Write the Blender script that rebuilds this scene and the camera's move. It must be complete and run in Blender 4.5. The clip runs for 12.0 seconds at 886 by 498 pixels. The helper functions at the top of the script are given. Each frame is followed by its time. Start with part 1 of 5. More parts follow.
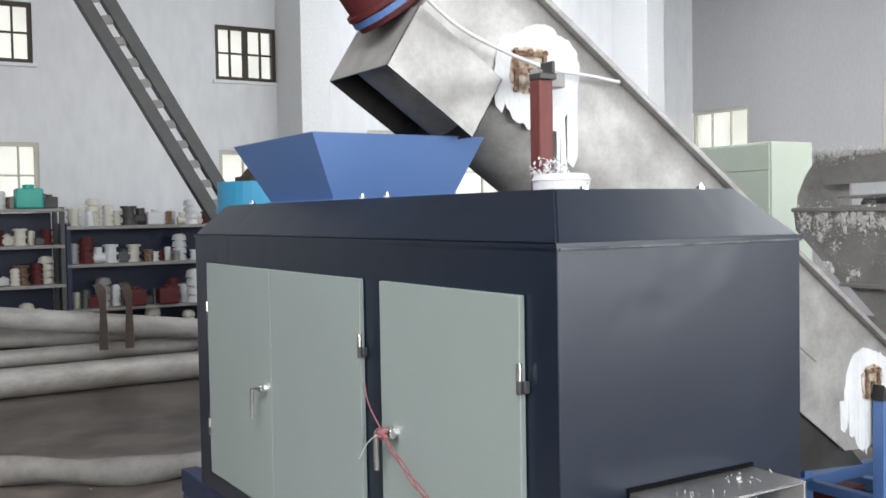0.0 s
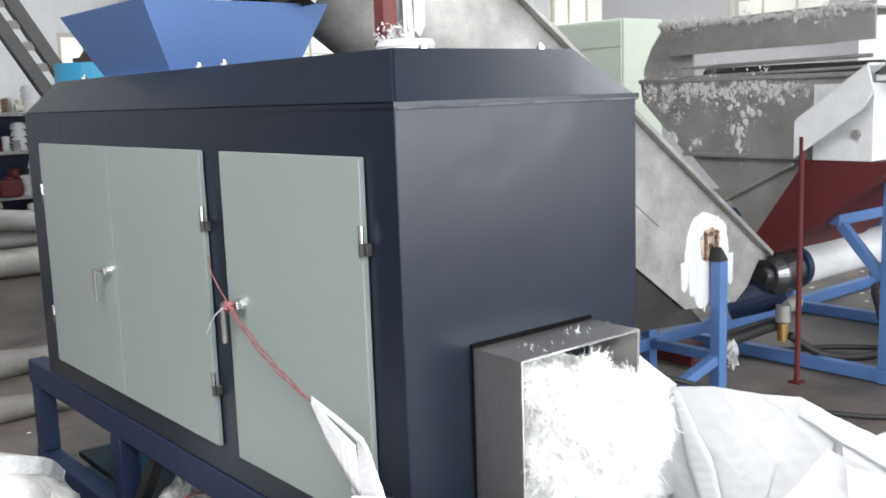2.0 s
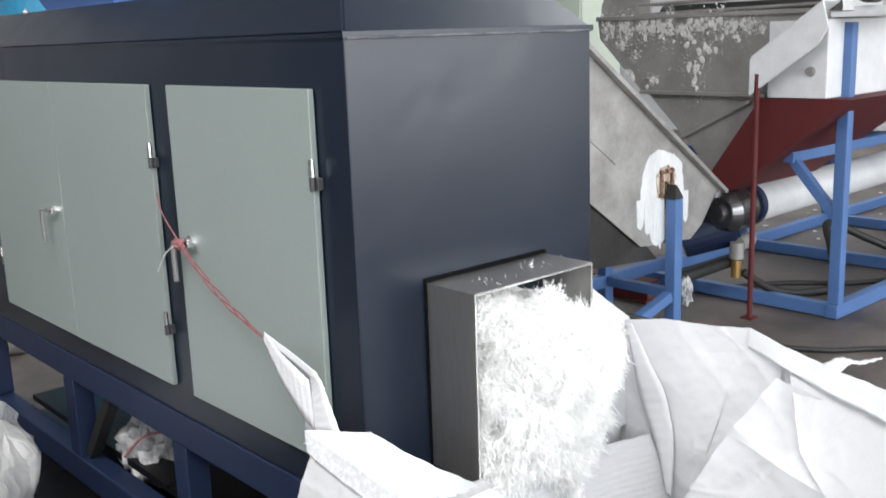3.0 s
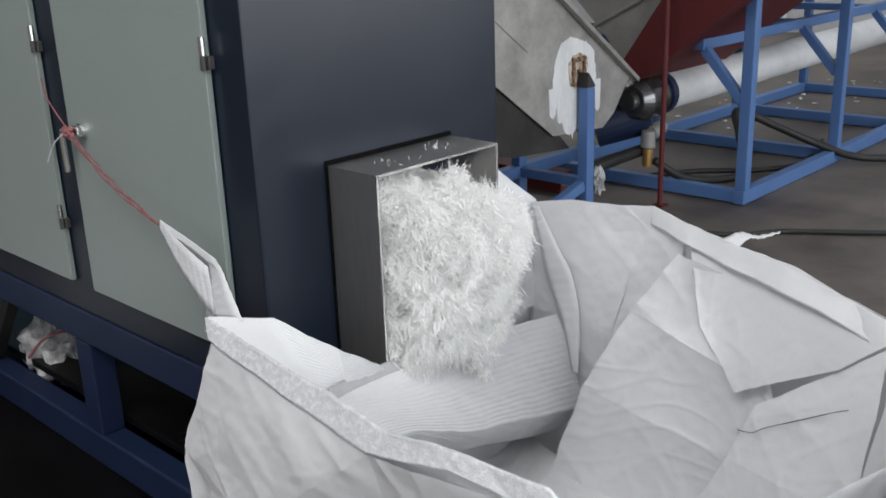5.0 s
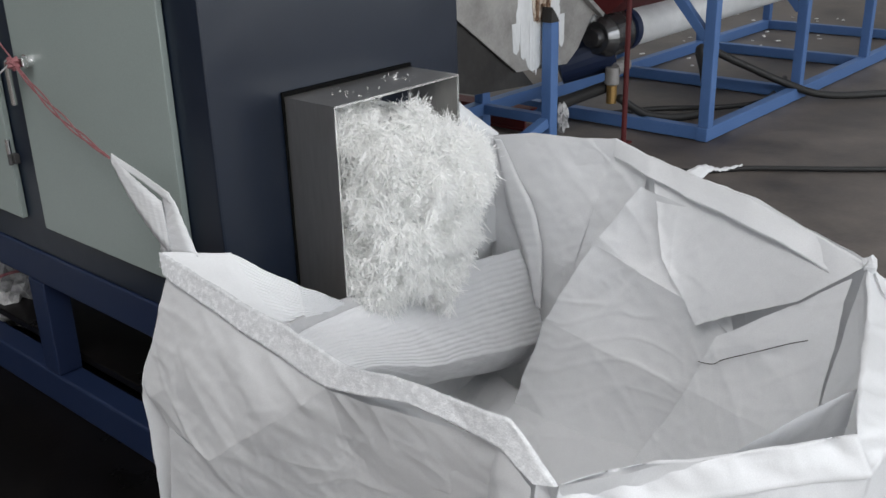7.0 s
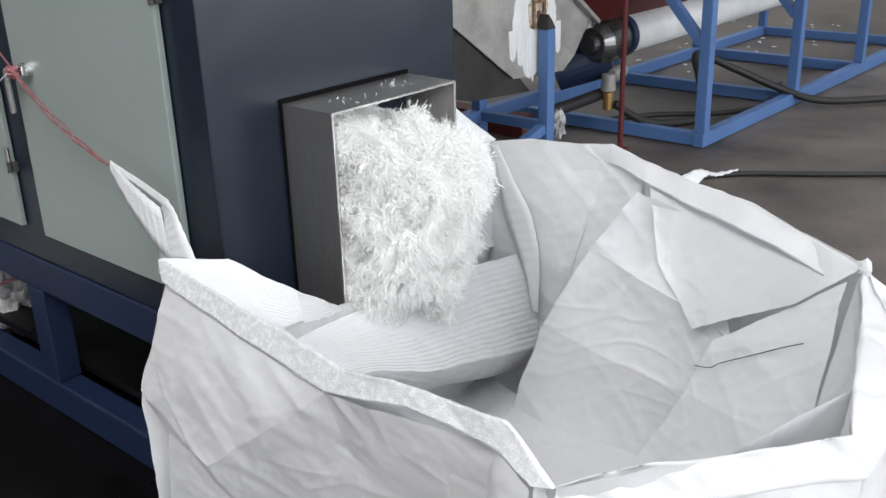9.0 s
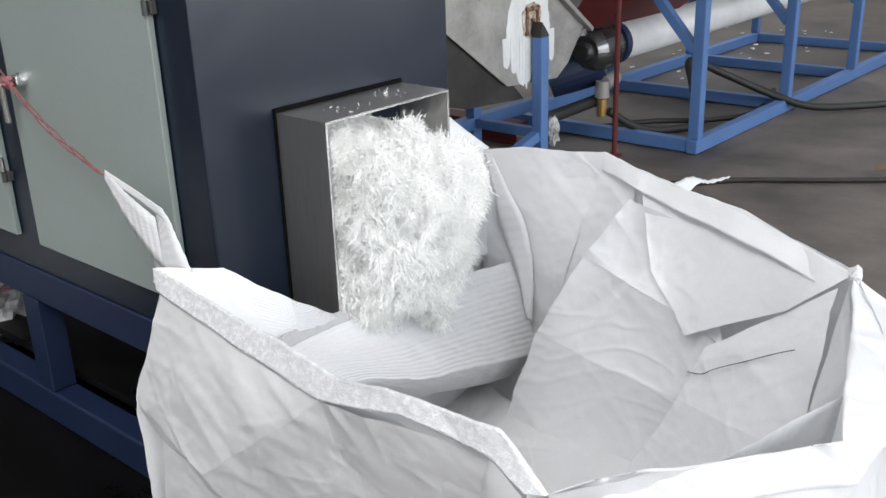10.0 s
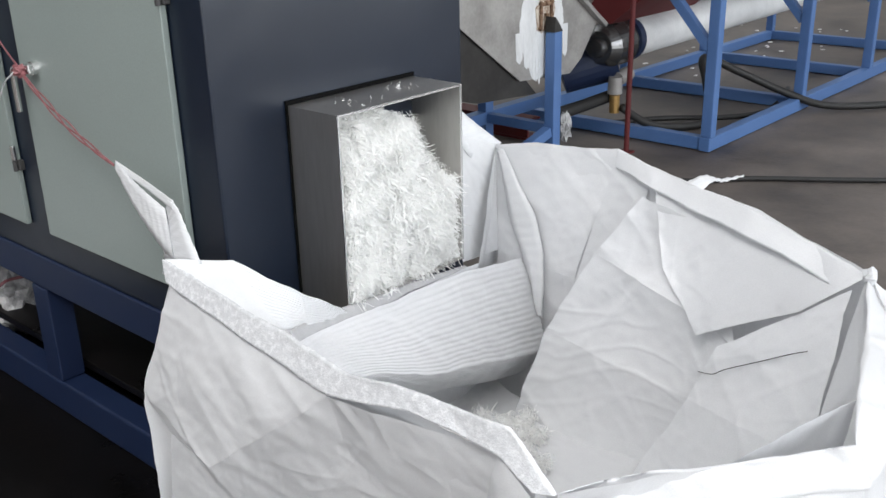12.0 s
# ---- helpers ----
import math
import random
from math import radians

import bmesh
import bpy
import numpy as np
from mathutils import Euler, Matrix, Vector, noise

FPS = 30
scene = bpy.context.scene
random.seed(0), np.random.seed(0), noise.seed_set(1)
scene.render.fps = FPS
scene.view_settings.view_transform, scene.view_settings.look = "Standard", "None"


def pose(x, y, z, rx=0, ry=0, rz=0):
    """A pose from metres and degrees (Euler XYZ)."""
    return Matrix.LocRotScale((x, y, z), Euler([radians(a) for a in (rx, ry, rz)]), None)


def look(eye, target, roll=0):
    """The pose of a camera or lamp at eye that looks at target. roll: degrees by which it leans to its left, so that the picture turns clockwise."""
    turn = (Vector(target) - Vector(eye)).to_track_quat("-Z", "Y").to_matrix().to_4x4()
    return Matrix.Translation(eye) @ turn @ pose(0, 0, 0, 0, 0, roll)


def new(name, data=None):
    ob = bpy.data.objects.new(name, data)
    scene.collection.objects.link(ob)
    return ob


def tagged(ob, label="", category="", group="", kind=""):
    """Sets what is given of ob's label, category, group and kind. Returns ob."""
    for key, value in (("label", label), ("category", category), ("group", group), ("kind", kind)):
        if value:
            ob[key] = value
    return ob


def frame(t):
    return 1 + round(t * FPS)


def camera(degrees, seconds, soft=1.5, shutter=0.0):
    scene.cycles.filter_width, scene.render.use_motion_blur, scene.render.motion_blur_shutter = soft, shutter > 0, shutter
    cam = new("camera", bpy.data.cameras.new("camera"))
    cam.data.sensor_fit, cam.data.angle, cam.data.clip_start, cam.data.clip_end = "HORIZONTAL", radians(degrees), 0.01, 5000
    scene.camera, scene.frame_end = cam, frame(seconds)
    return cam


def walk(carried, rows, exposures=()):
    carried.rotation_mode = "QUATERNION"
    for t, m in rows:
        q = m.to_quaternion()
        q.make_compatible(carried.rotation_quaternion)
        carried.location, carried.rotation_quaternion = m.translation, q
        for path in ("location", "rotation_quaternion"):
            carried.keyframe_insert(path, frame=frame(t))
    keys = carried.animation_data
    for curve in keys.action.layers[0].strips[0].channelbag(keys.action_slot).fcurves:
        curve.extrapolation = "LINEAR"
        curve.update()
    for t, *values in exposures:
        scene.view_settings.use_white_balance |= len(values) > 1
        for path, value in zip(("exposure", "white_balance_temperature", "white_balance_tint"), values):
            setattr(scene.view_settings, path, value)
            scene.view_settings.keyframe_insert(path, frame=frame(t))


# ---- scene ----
cam = camera(49.0, 12.0, shutter=0.5)
PATH = [
    (0, (-1.494, -1.888, 1.932), (-0.445, -0.187, 1.861), -1.0),
    (0.5, (-1.479, -1.887, 1.91), (-0.406, -0.205, 1.781), -1.2),
    (1, (-1.47, -1.891, 1.889), (-0.341, -0.251, 1.703), -0.9),
    (1.5, (-1.451, -1.902, 1.878), (-0.244, -0.326, 1.638), -1.7),
    (2, (-1.429, -1.906, 1.864), (-0.174, -0.379, 1.555), -2.0),
    (2.5, (-1.423, -1.91, 1.848), (-0.145, -0.412, 1.497), -2.4),
    (3, (-1.405, -1.906, 1.835), (-0.105, -0.446, 1.409), -2.0),
    (3.2, (-1.396, -1.902, 1.822), (-0.088, -0.458, 1.37), -1.9),
    (5, (-1.35, -1.916, 1.774), (0.022, -0.602, 1.146), -2.0),
    (5.5, (-1.329, -1.908, 1.762), (0.043, -0.624, 1.077), -1.7),
    (6, (-1.337, -1.906, 1.753), (0.024, -0.627, 1.039), -1.9),
    (6.5, (-1.33, -1.904, 1.745), (0.041, -0.646, 1.012), -1.7),
    (7, (-1.322, -1.904, 1.741), (0.065, -0.669, 0.999), -1.6),
    (9, (-1.332, -1.914, 1.741), (0.062, -0.679, 1.013), -1.8),
    (9.5, (-1.333, -1.923, 1.75), (0.067, -0.689, 1.031), -2.2),
    (10, (-1.336, -1.924, 1.749), (0.068, -0.693, 1.033), -1.9),
    (10.5, (-1.343, -1.924, 1.747), (0.058, -0.692, 1.027), -1.8),
    (11, (-1.34, -1.927, 1.744), (0.054, -0.687, 1.023), -1.5),
    (11.5, (-1.337, -1.92, 1.741), (0.058, -0.682, 1.018), -1.3),
    (12, (-1.327, -1.912, 1.747), (0.061, -0.669, 1.02), -1.3),
]
walk(cam, [(t, look(eye, target, roll)) for t, eye, target, roll in PATH],
     [(0.0, -0.10), (0.5, 0.06), (2.6, 0.05), (3.2, -0.3), (4.8, -0.90), (5.5, -0.99), (6.5, -1.04), (7.2, -1.02), (8.8, -0.62), (9.5, -0.53), (12.0, -0.54)])

# world, sun, large lights
world = bpy.data.worlds.new("world")
scene.world = world
world.use_nodes = True
wn = world.node_tree.nodes
sky = wn.new("ShaderNodeTexSky")
sky.sky_type, sky.sun_disc = "NISHITA", False
sky.sun_elevation, sky.sun_rotation = radians(48), radians(215)
wn["Background"].inputs[1].default_value = 0.12
world.node_tree.links.new(sky.outputs[0], wn["Background"].inputs[0])

sun_data = bpy.data.lights.new("sun", "SUN")
sun_data.energy, sun_data.angle, sun_data.color = 1.0, radians(12), (1.0, 0.97, 0.93)
sun = new("sun", sun_data)
sun.matrix_world = look((-6, -9, 14), (0, 0, 0))


def area_lamp(name, at, target, sx, sy, watts, color=(1, 1, 1)):
    data = bpy.data.lights.new(name, "AREA")
    data.shape, data.size, data.size_y, data.energy, data.color = "RECTANGLE", sx, sy, watts, color
    ob = new(name, data)
    ob.matrix_world = look(at, target)
    return ob


# fill lamps added out of view, in assumed openings of the roof and walls
area_lamp("overhead_fill_lamp", (8.5, 5.0, 7.35), (8.5, 5.0, 0), 2.6, 14.0, 800, (0.97, 0.99, 1.0))
area_lamp("overhead_fill_lamp", (-4.6, -2.6, 7.35), (-4.6, -2.6, 0), 2.6, 9.0, 1160, (1.0, 0.99, 0.98))
# Bright gate inferred from the casing's sheen, widened to brighten the film.
area_lamp("gate_fill_lamp", (3.5, -8.85, 2.9), (3.5, 0, 2.6), 15.0, 4.6, 1680, (0.95, 0.975, 1.0))
area_lamp("west_fill_lamp", (-8.85, -3.0, 3.6), (0, -3.0, 3.0), 10.0, 2.2, 260, (0.99, 0.99, 1.0))


# materials
def material(name, c1, c2=None, rough=0.5, metal=0.0, scale=3.0, fine=120.0, bump=0.1, rough_var=0.1, contrast=0.25,
             stretch=(1, 1, 1), per_object=0.0, per_island=0.0, coat=0.0, transmit=0.0, distance=0.002, mid=0.0, mid_deep=0.01, crumple=0.0, crumple_deep=0.01):
    """A surface whose colour wanders from c1 to c2 in broad stains, with a fine grain, fine relief and uneven gloss."""
    m = bpy.data.materials.new(name)
    m.use_nodes = True
    nt = m.node_tree
    n, ln = nt.nodes, nt.links.new
    b = n["Principled BSDF"]
    c2 = c2 or tuple(v * 0.8 for v in c1)
    co = n.new("ShaderNodeTexCoord")
    mp = n.new("ShaderNodeMapping")
    mp.inputs["Scale"].default_value = stretch
    ln(co.outputs["Object"], mp.inputs[0])
    big = n.new("ShaderNodeTexNoise")
    big.inputs["Scale"].default_value, big.inputs["Detail"].default_value, big.inputs["Roughness"].default_value = scale, 6, 0.65
    ln(mp.outputs[0], big.inputs["Vector"])
    ramp = n.new("ShaderNodeValToRGB")
    ramp.color_ramp.elements[0].position, ramp.color_ramp.elements[1].position = 0.5 - contrast, 0.5 + contrast
    ramp.color_ramp.elements[0].color, ramp.color_ramp.elements[1].color = (*c1, 1), (*c2, 1)
    ln(big.outputs["Fac"], ramp.inputs[0])
    small = n.new("ShaderNodeTexNoise")
    small.inputs["Scale"].default_value, small.inputs["Detail"].default_value = fine, 3
    ln(mp.outputs[0], small.inputs["Vector"])
    grain = n.new("ShaderNodeMapRange")
    grain.inputs["To Min"].default_value, grain.inputs["To Max"].default_value = 0.88, 1.12
    ln(small.outputs["Fac"], grain.inputs["Value"])
    mul = n.new("ShaderNodeMix")
    mul.data_type, mul.blend_type = "RGBA", "MULTIPLY"
    mul.inputs["Factor"].default_value = 1.0
    ln(ramp.outputs[0], mul.inputs["A"])
    ln(grain.outputs[0], mul.inputs["B"])
    colour = mul.outputs["Result"]
    for amount, node, socket in ((per_object, "ShaderNodeObjectInfo", "Random"), (per_island, "ShaderNodeNewGeometry", "Random Per Island")):
        if amount:
            src = n.new(node)
            rng = n.new("ShaderNodeMapRange")
            rng.inputs["To Min"].default_value, rng.inputs["To Max"].default_value = 1 - amount, 1 + amount
            ln(src.outputs[socket], rng.inputs["Value"])
            again = n.new("ShaderNodeMix")
            again.data_type, again.blend_type = "RGBA", "MULTIPLY"
            again.inputs["Factor"].default_value = 1.0
            ln(colour, again.inputs["A"])
            ln(rng.outputs[0], again.inputs["B"])
            colour = again.outputs["Result"]
    ln(colour, b.inputs["Base Color"])
    rr = n.new("ShaderNodeMapRange")
    rr.inputs["To Min"].default_value, rr.inputs["To Max"].default_value = max(0.03, rough - rough_var), min(1, rough + rough_var)
    ln(big.outputs["Fac"], rr.inputs["Value"])
    ln(rr.outputs[0], b.inputs["Roughness"])
    b.inputs["Metallic"].default_value = metal
    b.inputs["Coat Weight"].default_value = coat
    b.inputs["Coat Roughness"].default_value = 0.15
    if bump:
        bp = n.new("ShaderNodeBump")
        bp.inputs["Strength"].default_value, bp.inputs["Distance"].default_value = bump, distance
        ln(small.outputs["Fac"], bp.inputs["Height"])
        ln(bp.outputs[0], b.inputs["Normal"])
        if mid:
            wide = n.new("ShaderNodeTexNoise")
            wide.inputs["Scale"].default_value, wide.inputs["Detail"].default_value = mid, 2
            wide.inputs["Distortion"].default_value = 0.6
            ln(mp.outputs[0], wide.inputs["Vector"])
            bw = n.new("ShaderNodeBump")
            bw.inputs["Strength"].default_value, bw.inputs["Distance"].default_value = 0.6, mid_deep
            ln(wide.outputs["Fac"], bw.inputs["Height"])
            ln(bw.outputs[0], bp.inputs["Normal"])
            if crumple:
                # flat faces between sharp ridges, like a sheet that was crushed and pulled open
                warp = n.new("ShaderNodeMix")
                warp.data_type = "VECTOR"
                warp.inputs["Factor"].default_value = 0.12
                ln(mp.outputs[0], warp.inputs["A"])
                ln(wide.outputs["Color"], warp.inputs["B"])
                vor = n.new("ShaderNodeTexVoronoi")
                vor.feature = "DISTANCE_TO_EDGE"
                vor.inputs["Scale"].default_value = crumple
                ln(warp.outputs["Result"], vor.inputs["Vector"])
                bv = n.new("ShaderNodeBump")
                bv.inputs["Strength"].default_value, bv.inputs["Distance"].default_value = 0.7, crumple_deep
                ln(vor.outputs["Distance"], bv.inputs["Height"])
                ln(bv.outputs[0], bw.inputs["Normal"])
    if transmit:
        tr = n.new("ShaderNodeBsdfTranslucent")
        ln(colour, tr.inputs["Color"])
        mx = n.new("ShaderNodeMixShader")
        mx.inputs[0].default_value = transmit
        ln(b.outputs[0], mx.inputs[1])
        ln(tr.outputs[0], mx.inputs[2])
        ln(mx.outputs[0], n["Material Output"].inputs["Surface"])
    return m


def glowing(name, color, strength):
    m = bpy.data.materials.new(name)
    m.use_nodes = True
    n, ln = m.node_tree.nodes, m.node_tree.links.new
    b = n["Principled BSDF"]
    b.inputs["Base Color"].default_value = (0.5, 0.5, 0.5, 1)
    tx = n.new("ShaderNodeTexNoise")
    tx.inputs["Scale"].default_value = 1.4
    co = n.new("ShaderNodeTexCoord")
    ln(co.outputs["Object"], tx.inputs["Vector"])
    rp = n.new("ShaderNodeValToRGB")
    rp.color_ramp.elements[0].color = (*[c * 0.7 for c in color], 1)
    rp.color_ramp.elements[1].color = (*color, 1)
    rp.color_ramp.elements[0].position, rp.color_ramp.elements[1].position = 0.35, 0.6
    ln(tx.outputs["Fac"], rp.inputs[0])
    ln(rp.outputs[0], b.inputs["Emission Color"])
    b.inputs["Emission Strength"].default_value = strength
    return m


SLATE = material("slate_paint", (0.0056, 0.0098, 0.0200), (0.0082, 0.0135, 0.0260), 0.30, 0, 2.2, 240, 0.05, 0.06, mid=2.0, mid_deep=0.009)
SLATE.node_tree.nodes["Principled BSDF"].inputs["Specular IOR Level"].default_value = 0.44
SAGE = material("sage_paint", (0.232, 0.272, 0.258), (0.252, 0.293, 0.278), 0.42, 0, 1.8, 300, 0.06, 0.05)
HOPBLUE = material("hopper_blue_paint", (0.080, 0.155, 0.345), (0.092, 0.170, 0.370), 0.5, 0, 2.0, 200, 0.05, 0.05)
# Blue darkened to navy: the shade on the machine's stand is in the colour.
NAVY = material("navy_paint_with_shade", (0.005, 0.012, 0.040), (0.008, 0.018, 0.053), 0.5, 0, 5.0, 160, 0.12, 0.1)
BLUE = material("blue_frame_paint", (0.060, 0.130, 0.300), (0.080, 0.160, 0.350), 0.5, 0, 4.0, 150, 0.12, 0.1)
STEEL = material("brushed_stainless", (0.42, 0.41, 0.395), (0.58, 0.565, 0.545), 0.38, 0.95, 3.0, 90, 0.06, 0.08, stretch=(1, 1, 0.15))
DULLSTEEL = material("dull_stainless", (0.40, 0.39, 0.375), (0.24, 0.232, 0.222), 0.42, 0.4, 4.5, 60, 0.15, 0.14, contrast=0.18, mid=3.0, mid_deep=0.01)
BLACKSTEEL = material("near_black_steel", (0.014, 0.013, 0.013), (0.052, 0.050, 0.048), 0.5, 0.4, 5, 60, 0.15, 0.12)
GIRDER = material("grey_girder_paint", (0.055, 0.055, 0.058), (0.095, 0.093, 0.092), 0.5, 0.3, 5, 90, 0.15, 0.12)
TUBESTEEL = material("grey_tube_steel", (0.56, 0.545, 0.52), (0.27, 0.245, 0.22), 0.5, 0.15, 2.6, 60, 0.2, 0.12, contrast=0.17, per_object=0.2, stretch=(0.5, 1, 1))
GREYSTEEL = material("stained_grey_steel", (0.20, 0.19, 0.185), (0.32, 0.31, 0.30), 0.55, 0.35, 4.0, 60, 0.15, 0.12)
DARKSTEEL = material("dark_steel", (0.055, 0.055, 0.058), (0.10, 0.098, 0.095), 0.55, 0.5, 6, 90, 0.15, 0.12)
HUBSTEEL = material("oily_turned_steel", (0.10, 0.10, 0.105), (0.22, 0.22, 0.22), 0.25, 0.9, 9, 120, 0.1, 0.1)
# Slate lightened in flecks, to put the front edge's highlight into the colour.
EDGELIGHT = material("edge_highlight_grey", (0.02, 0.025, 0.035), (0.13, 0.135, 0.14), 0.45, 0.0, 14, 200, 0.2, 0.1, contrast=0.12)
CHROME = material("chrome", (0.86, 0.86, 0.86), (0.78, 0.78, 0.78), 0.22, 1.0, 8, 200, 0.02, 0.05)
RED = material("oxide_red_paint", (0.068, 0.0042, 0.005), (0.088, 0.006, 0.007), 0.7, 0, 3.5, 120, 0.12, 0.1)
REDWORN = material("worn_red_primer", (0.085, 0.012, 0.012), (0.17, 0.05, 0.042), 0.6, 0, 9, 90, 0.2, 0.1, stretch=(1, 1, 0.3))
# Near black that paints the shade under and beside the machine.
SHADEBLACK = material("floor_shade_black", (0.002, 0.002, 0.002), (0.006, 0.005, 0.005), 0.3, 0, 2.5, 60, 0.1, 0.1)
SHADEBLACK.node_tree.nodes["Principled BSDF"].inputs["Specular IOR Level"].default_value = 0.15
SCORCH = material("scorch_stain", (0.60, 0.55, 0.48), (0.16, 0.075, 0.03), 0.7, 0.1, 26, 120, 0.3, 0.1, contrast=0.14)
RUST = material("burnt_rust", (0.07, 0.03, 0.016), (0.30, 0.20, 0.13), 0.75, 0.2, 22, 160, 0.4, 0.1, contrast=0.15)
WHITEWASH = material("brushed_white_paint", (0.68, 0.69, 0.70), (0.50, 0.51, 0.52), 0.6, 0, 7, 70, 0.3, 0.1, stretch=(1, 1, 0.35))
WHITEPLASTIC = material("white_plastic", (0.66, 0.67, 0.68), (0.55, 0.56, 0.57), 0.4, 0, 9, 120, 0.06)
FABRIC = material("woven_white_polypropylene", (0.655, 0.662, 0.675), (0.715, 0.722, 0.735), 0.36, 0, 2.6, 420, 0.15, 0.12, transmit=0.13, distance=0.001, mid=9, mid_deep=0.005, crumple=5.5, crumple_deep=0.004)
WEBBING = material("ribbed_white_webbing", (0.60, 0.61, 0.63), (0.70, 0.71, 0.72), 0.55, 0, 6, 260, 0.5, 0.1, stretch=(0.12, 0.12, 1.0), transmit=0.1)
HEM = material("stitched_hem_band", (0.56, 0.57, 0.59), (0.72, 0.73, 0.745), 0.26, 0, 70, 260, 1.0, 0.12, stretch=(1, 1, 1), transmit=0.06, contrast=0.2, distance=0.0015, mid=40, mid_deep=0.004)
FLUFF = material("shredded_film", (0.98, 0.98, 0.972), (0.965, 0.967, 0.955), 0.3, 0, 12, 200, 0, 0.1, per_island=0.02, transmit=0.5)
FLUFFDARK = material("packed_film_core", (0.93, 0.93, 0.92), (0.82, 0.83, 0.81), 0.6, 0, 40, 90, 0.6, 0.1, contrast=0.12, distance=0.01)
# Grey for the white rim below the outlet, with its shade in the colour.
SHADEDRIM = material("shaded_rim_grey", (0.36, 0.36, 0.37), (0.46, 0.46, 0.47), 0.6, 0, 20, 260, 0.4, 0.1)
TWINE = material("red_twine", (0.17, 0.035, 0.045), (0.32, 0.15, 0.155), 0.7, 0, 40, 300, 0.2)
BLACKRUBBER = material("black_rubber", (0.008, 0.008, 0.008), (0.016, 0.0155, 0.015), 0.6, 0, 12, 100, 0.1)
GAP = material("black_slot", (0.004, 0.004, 0.004), (0.006, 0.006, 0.006), 0.95, 0, 12, 100, 0.1)
GAP.node_tree.nodes["Principled BSDF"].inputs["Specular IOR Level"].default_value = 0.05
BRASS = material("brass", (0.50, 0.32, 0.12), (0.42, 0.26, 0.1), 0.35, 0.8, 20, 120, 0.1)
CONCRETE = material("worn_concrete", (0.042, 0.035, 0.031), (0.150, 0.128, 0.113), 0.55, 0, 1.7, 38, 0.35, 0.22, contrast=0.17, distance=0.004, mid=5, mid_deep=0.006)
PLASTER = material("pale_plaster", (0.80, 0.81, 0.83), (0.70, 0.71, 0.73), 0.85, 0, 0.5, 6, 0.03, 0.05, stretch=(1, 1, 0.35))
PLASTERWHITE = material("white_plaster", (0.82, 0.83, 0.84), (0.76, 0.77, 0.78), 0.85, 0, 0.6, 25, 0.12, 0.05)
# Dark grey for the unseen west wall, to keep its bounce light down.
WALLDARK = material("fill_cutting_plaster", (0.13, 0.13, 0.135), (0.20, 0.20, 0.205), 0.9, 0, 0.4, 25, 0.15, 0.05)
WALLGREY = material("grey_plaster", (0.50, 0.50, 0.51), (0.43, 0.43, 0.44), 0.85, 0, 0.4, 25, 0.15, 0.05, stretch=(1, 1, 0.35))
CEILING = material("pale_ceiling", (0.55, 0.55, 0.55), (0.48, 0.48, 0.48), 0.9, 0, 0.6, 20, 0.1)
FRAMEWOOD = material("dark_brown_window_paint", (0.045, 0.032, 0.026), (0.07, 0.052, 0.042), 0.6, 0, 8, 90, 0.2)
CREAM = material("cream_paint", (0.62, 0.60, 0.52), (0.54, 0.52, 0.45), 0.6, 0, 5, 90, 0.15)
PALEGREEN = material("pale_green_enamel", (0.56, 0.62, 0.53), (0.50, 0.56, 0.48), 0.5, 0, 1.2, 120, 0.06)
CYAN = material("cyan_plastic", (0.06, 0.40, 0.68), (0.05, 0.34, 0.60), 0.4, 0, 4, 100, 0.05)
TEAL = material("teal_plastic", (0.03, 0.42, 0.34), (0.02, 0.33, 0.27), 0.4, 0, 6, 100, 0.05)
BROWN = material("brown_cloth", (0.045, 0.032, 0.026), (0.08, 0.057, 0.046), 0.85, 0, 15, 150, 0.4)
SACKCLOTH = material("dusty_white_sack", (0.70, 0.70, 0.69), (0.56, 0.55, 0.54), 0.6, 0, 6, 220, 0.4, 0.1, mid=8, mid_deep=0.02, crumple=4.5, crumple_deep=0.05)
CLEARFILM = material("crumpled_clear_film", (0.20, 0.20, 0.205), (0.48, 0.48, 0.48), 0.3, 0, 14, 60, 0.5, 0.1, contrast=0.12, distance=0.006)
LAYFLAT = material("grimy_layflat", (0.24, 0.23, 0.215), (0.12, 0.115, 0.11), 0.7, 0, 5, 90, 0.3, 0.1)
FOAM = material("wet_fluff", (0.70, 0.69, 0.675), (0.52, 0.51, 0.50), 0.6, 0, 18, 120, 0.5, 0.1)
ORANGE = material("faded_floor_marking", (0.16, 0.10, 0.05), (0.11, 0.085, 0.06), 0.7, 0, 14, 90, 0.1, contrast=0.1)
DAYLIGHT = glowing("overcast_distance", (1.0, 0.965, 0.89), 0.85)
GLASS = bpy.data.materials.new("window_glass")
GLASS.use_nodes = True
gb = GLASS.node_tree.nodes["Principled BSDF"]
gb.inputs["Base Color"].default_value, gb.inputs["Roughness"].default_value = (0.93, 0.96, 0.94, 1), 0.08
gb.inputs["Transmission Weight"].default_value, gb.inputs["IOR"].default_value = 1.0, 1.05


# building helpers
def thing(name, at, label, category, group="", kind=""):
    ob = new(name)
    ob.location = at
    ob.empty_display_size = 0.1
    return tagged(ob, label, category, group, kind)


def origin(ob):
    while ob.parent:
        ob = ob.parent
    return ob.location.copy()


def mesh_of(name, bm, mat, smooth=False):
    data = bpy.data.meshes.new(name)
    bm.normal_update()
    bm.to_mesh(data)
    bm.free()
    data.materials.append(mat)
    if smooth:
        data.polygons.foreach_set("use_smooth", [True] * len(data.polygons))
    return data


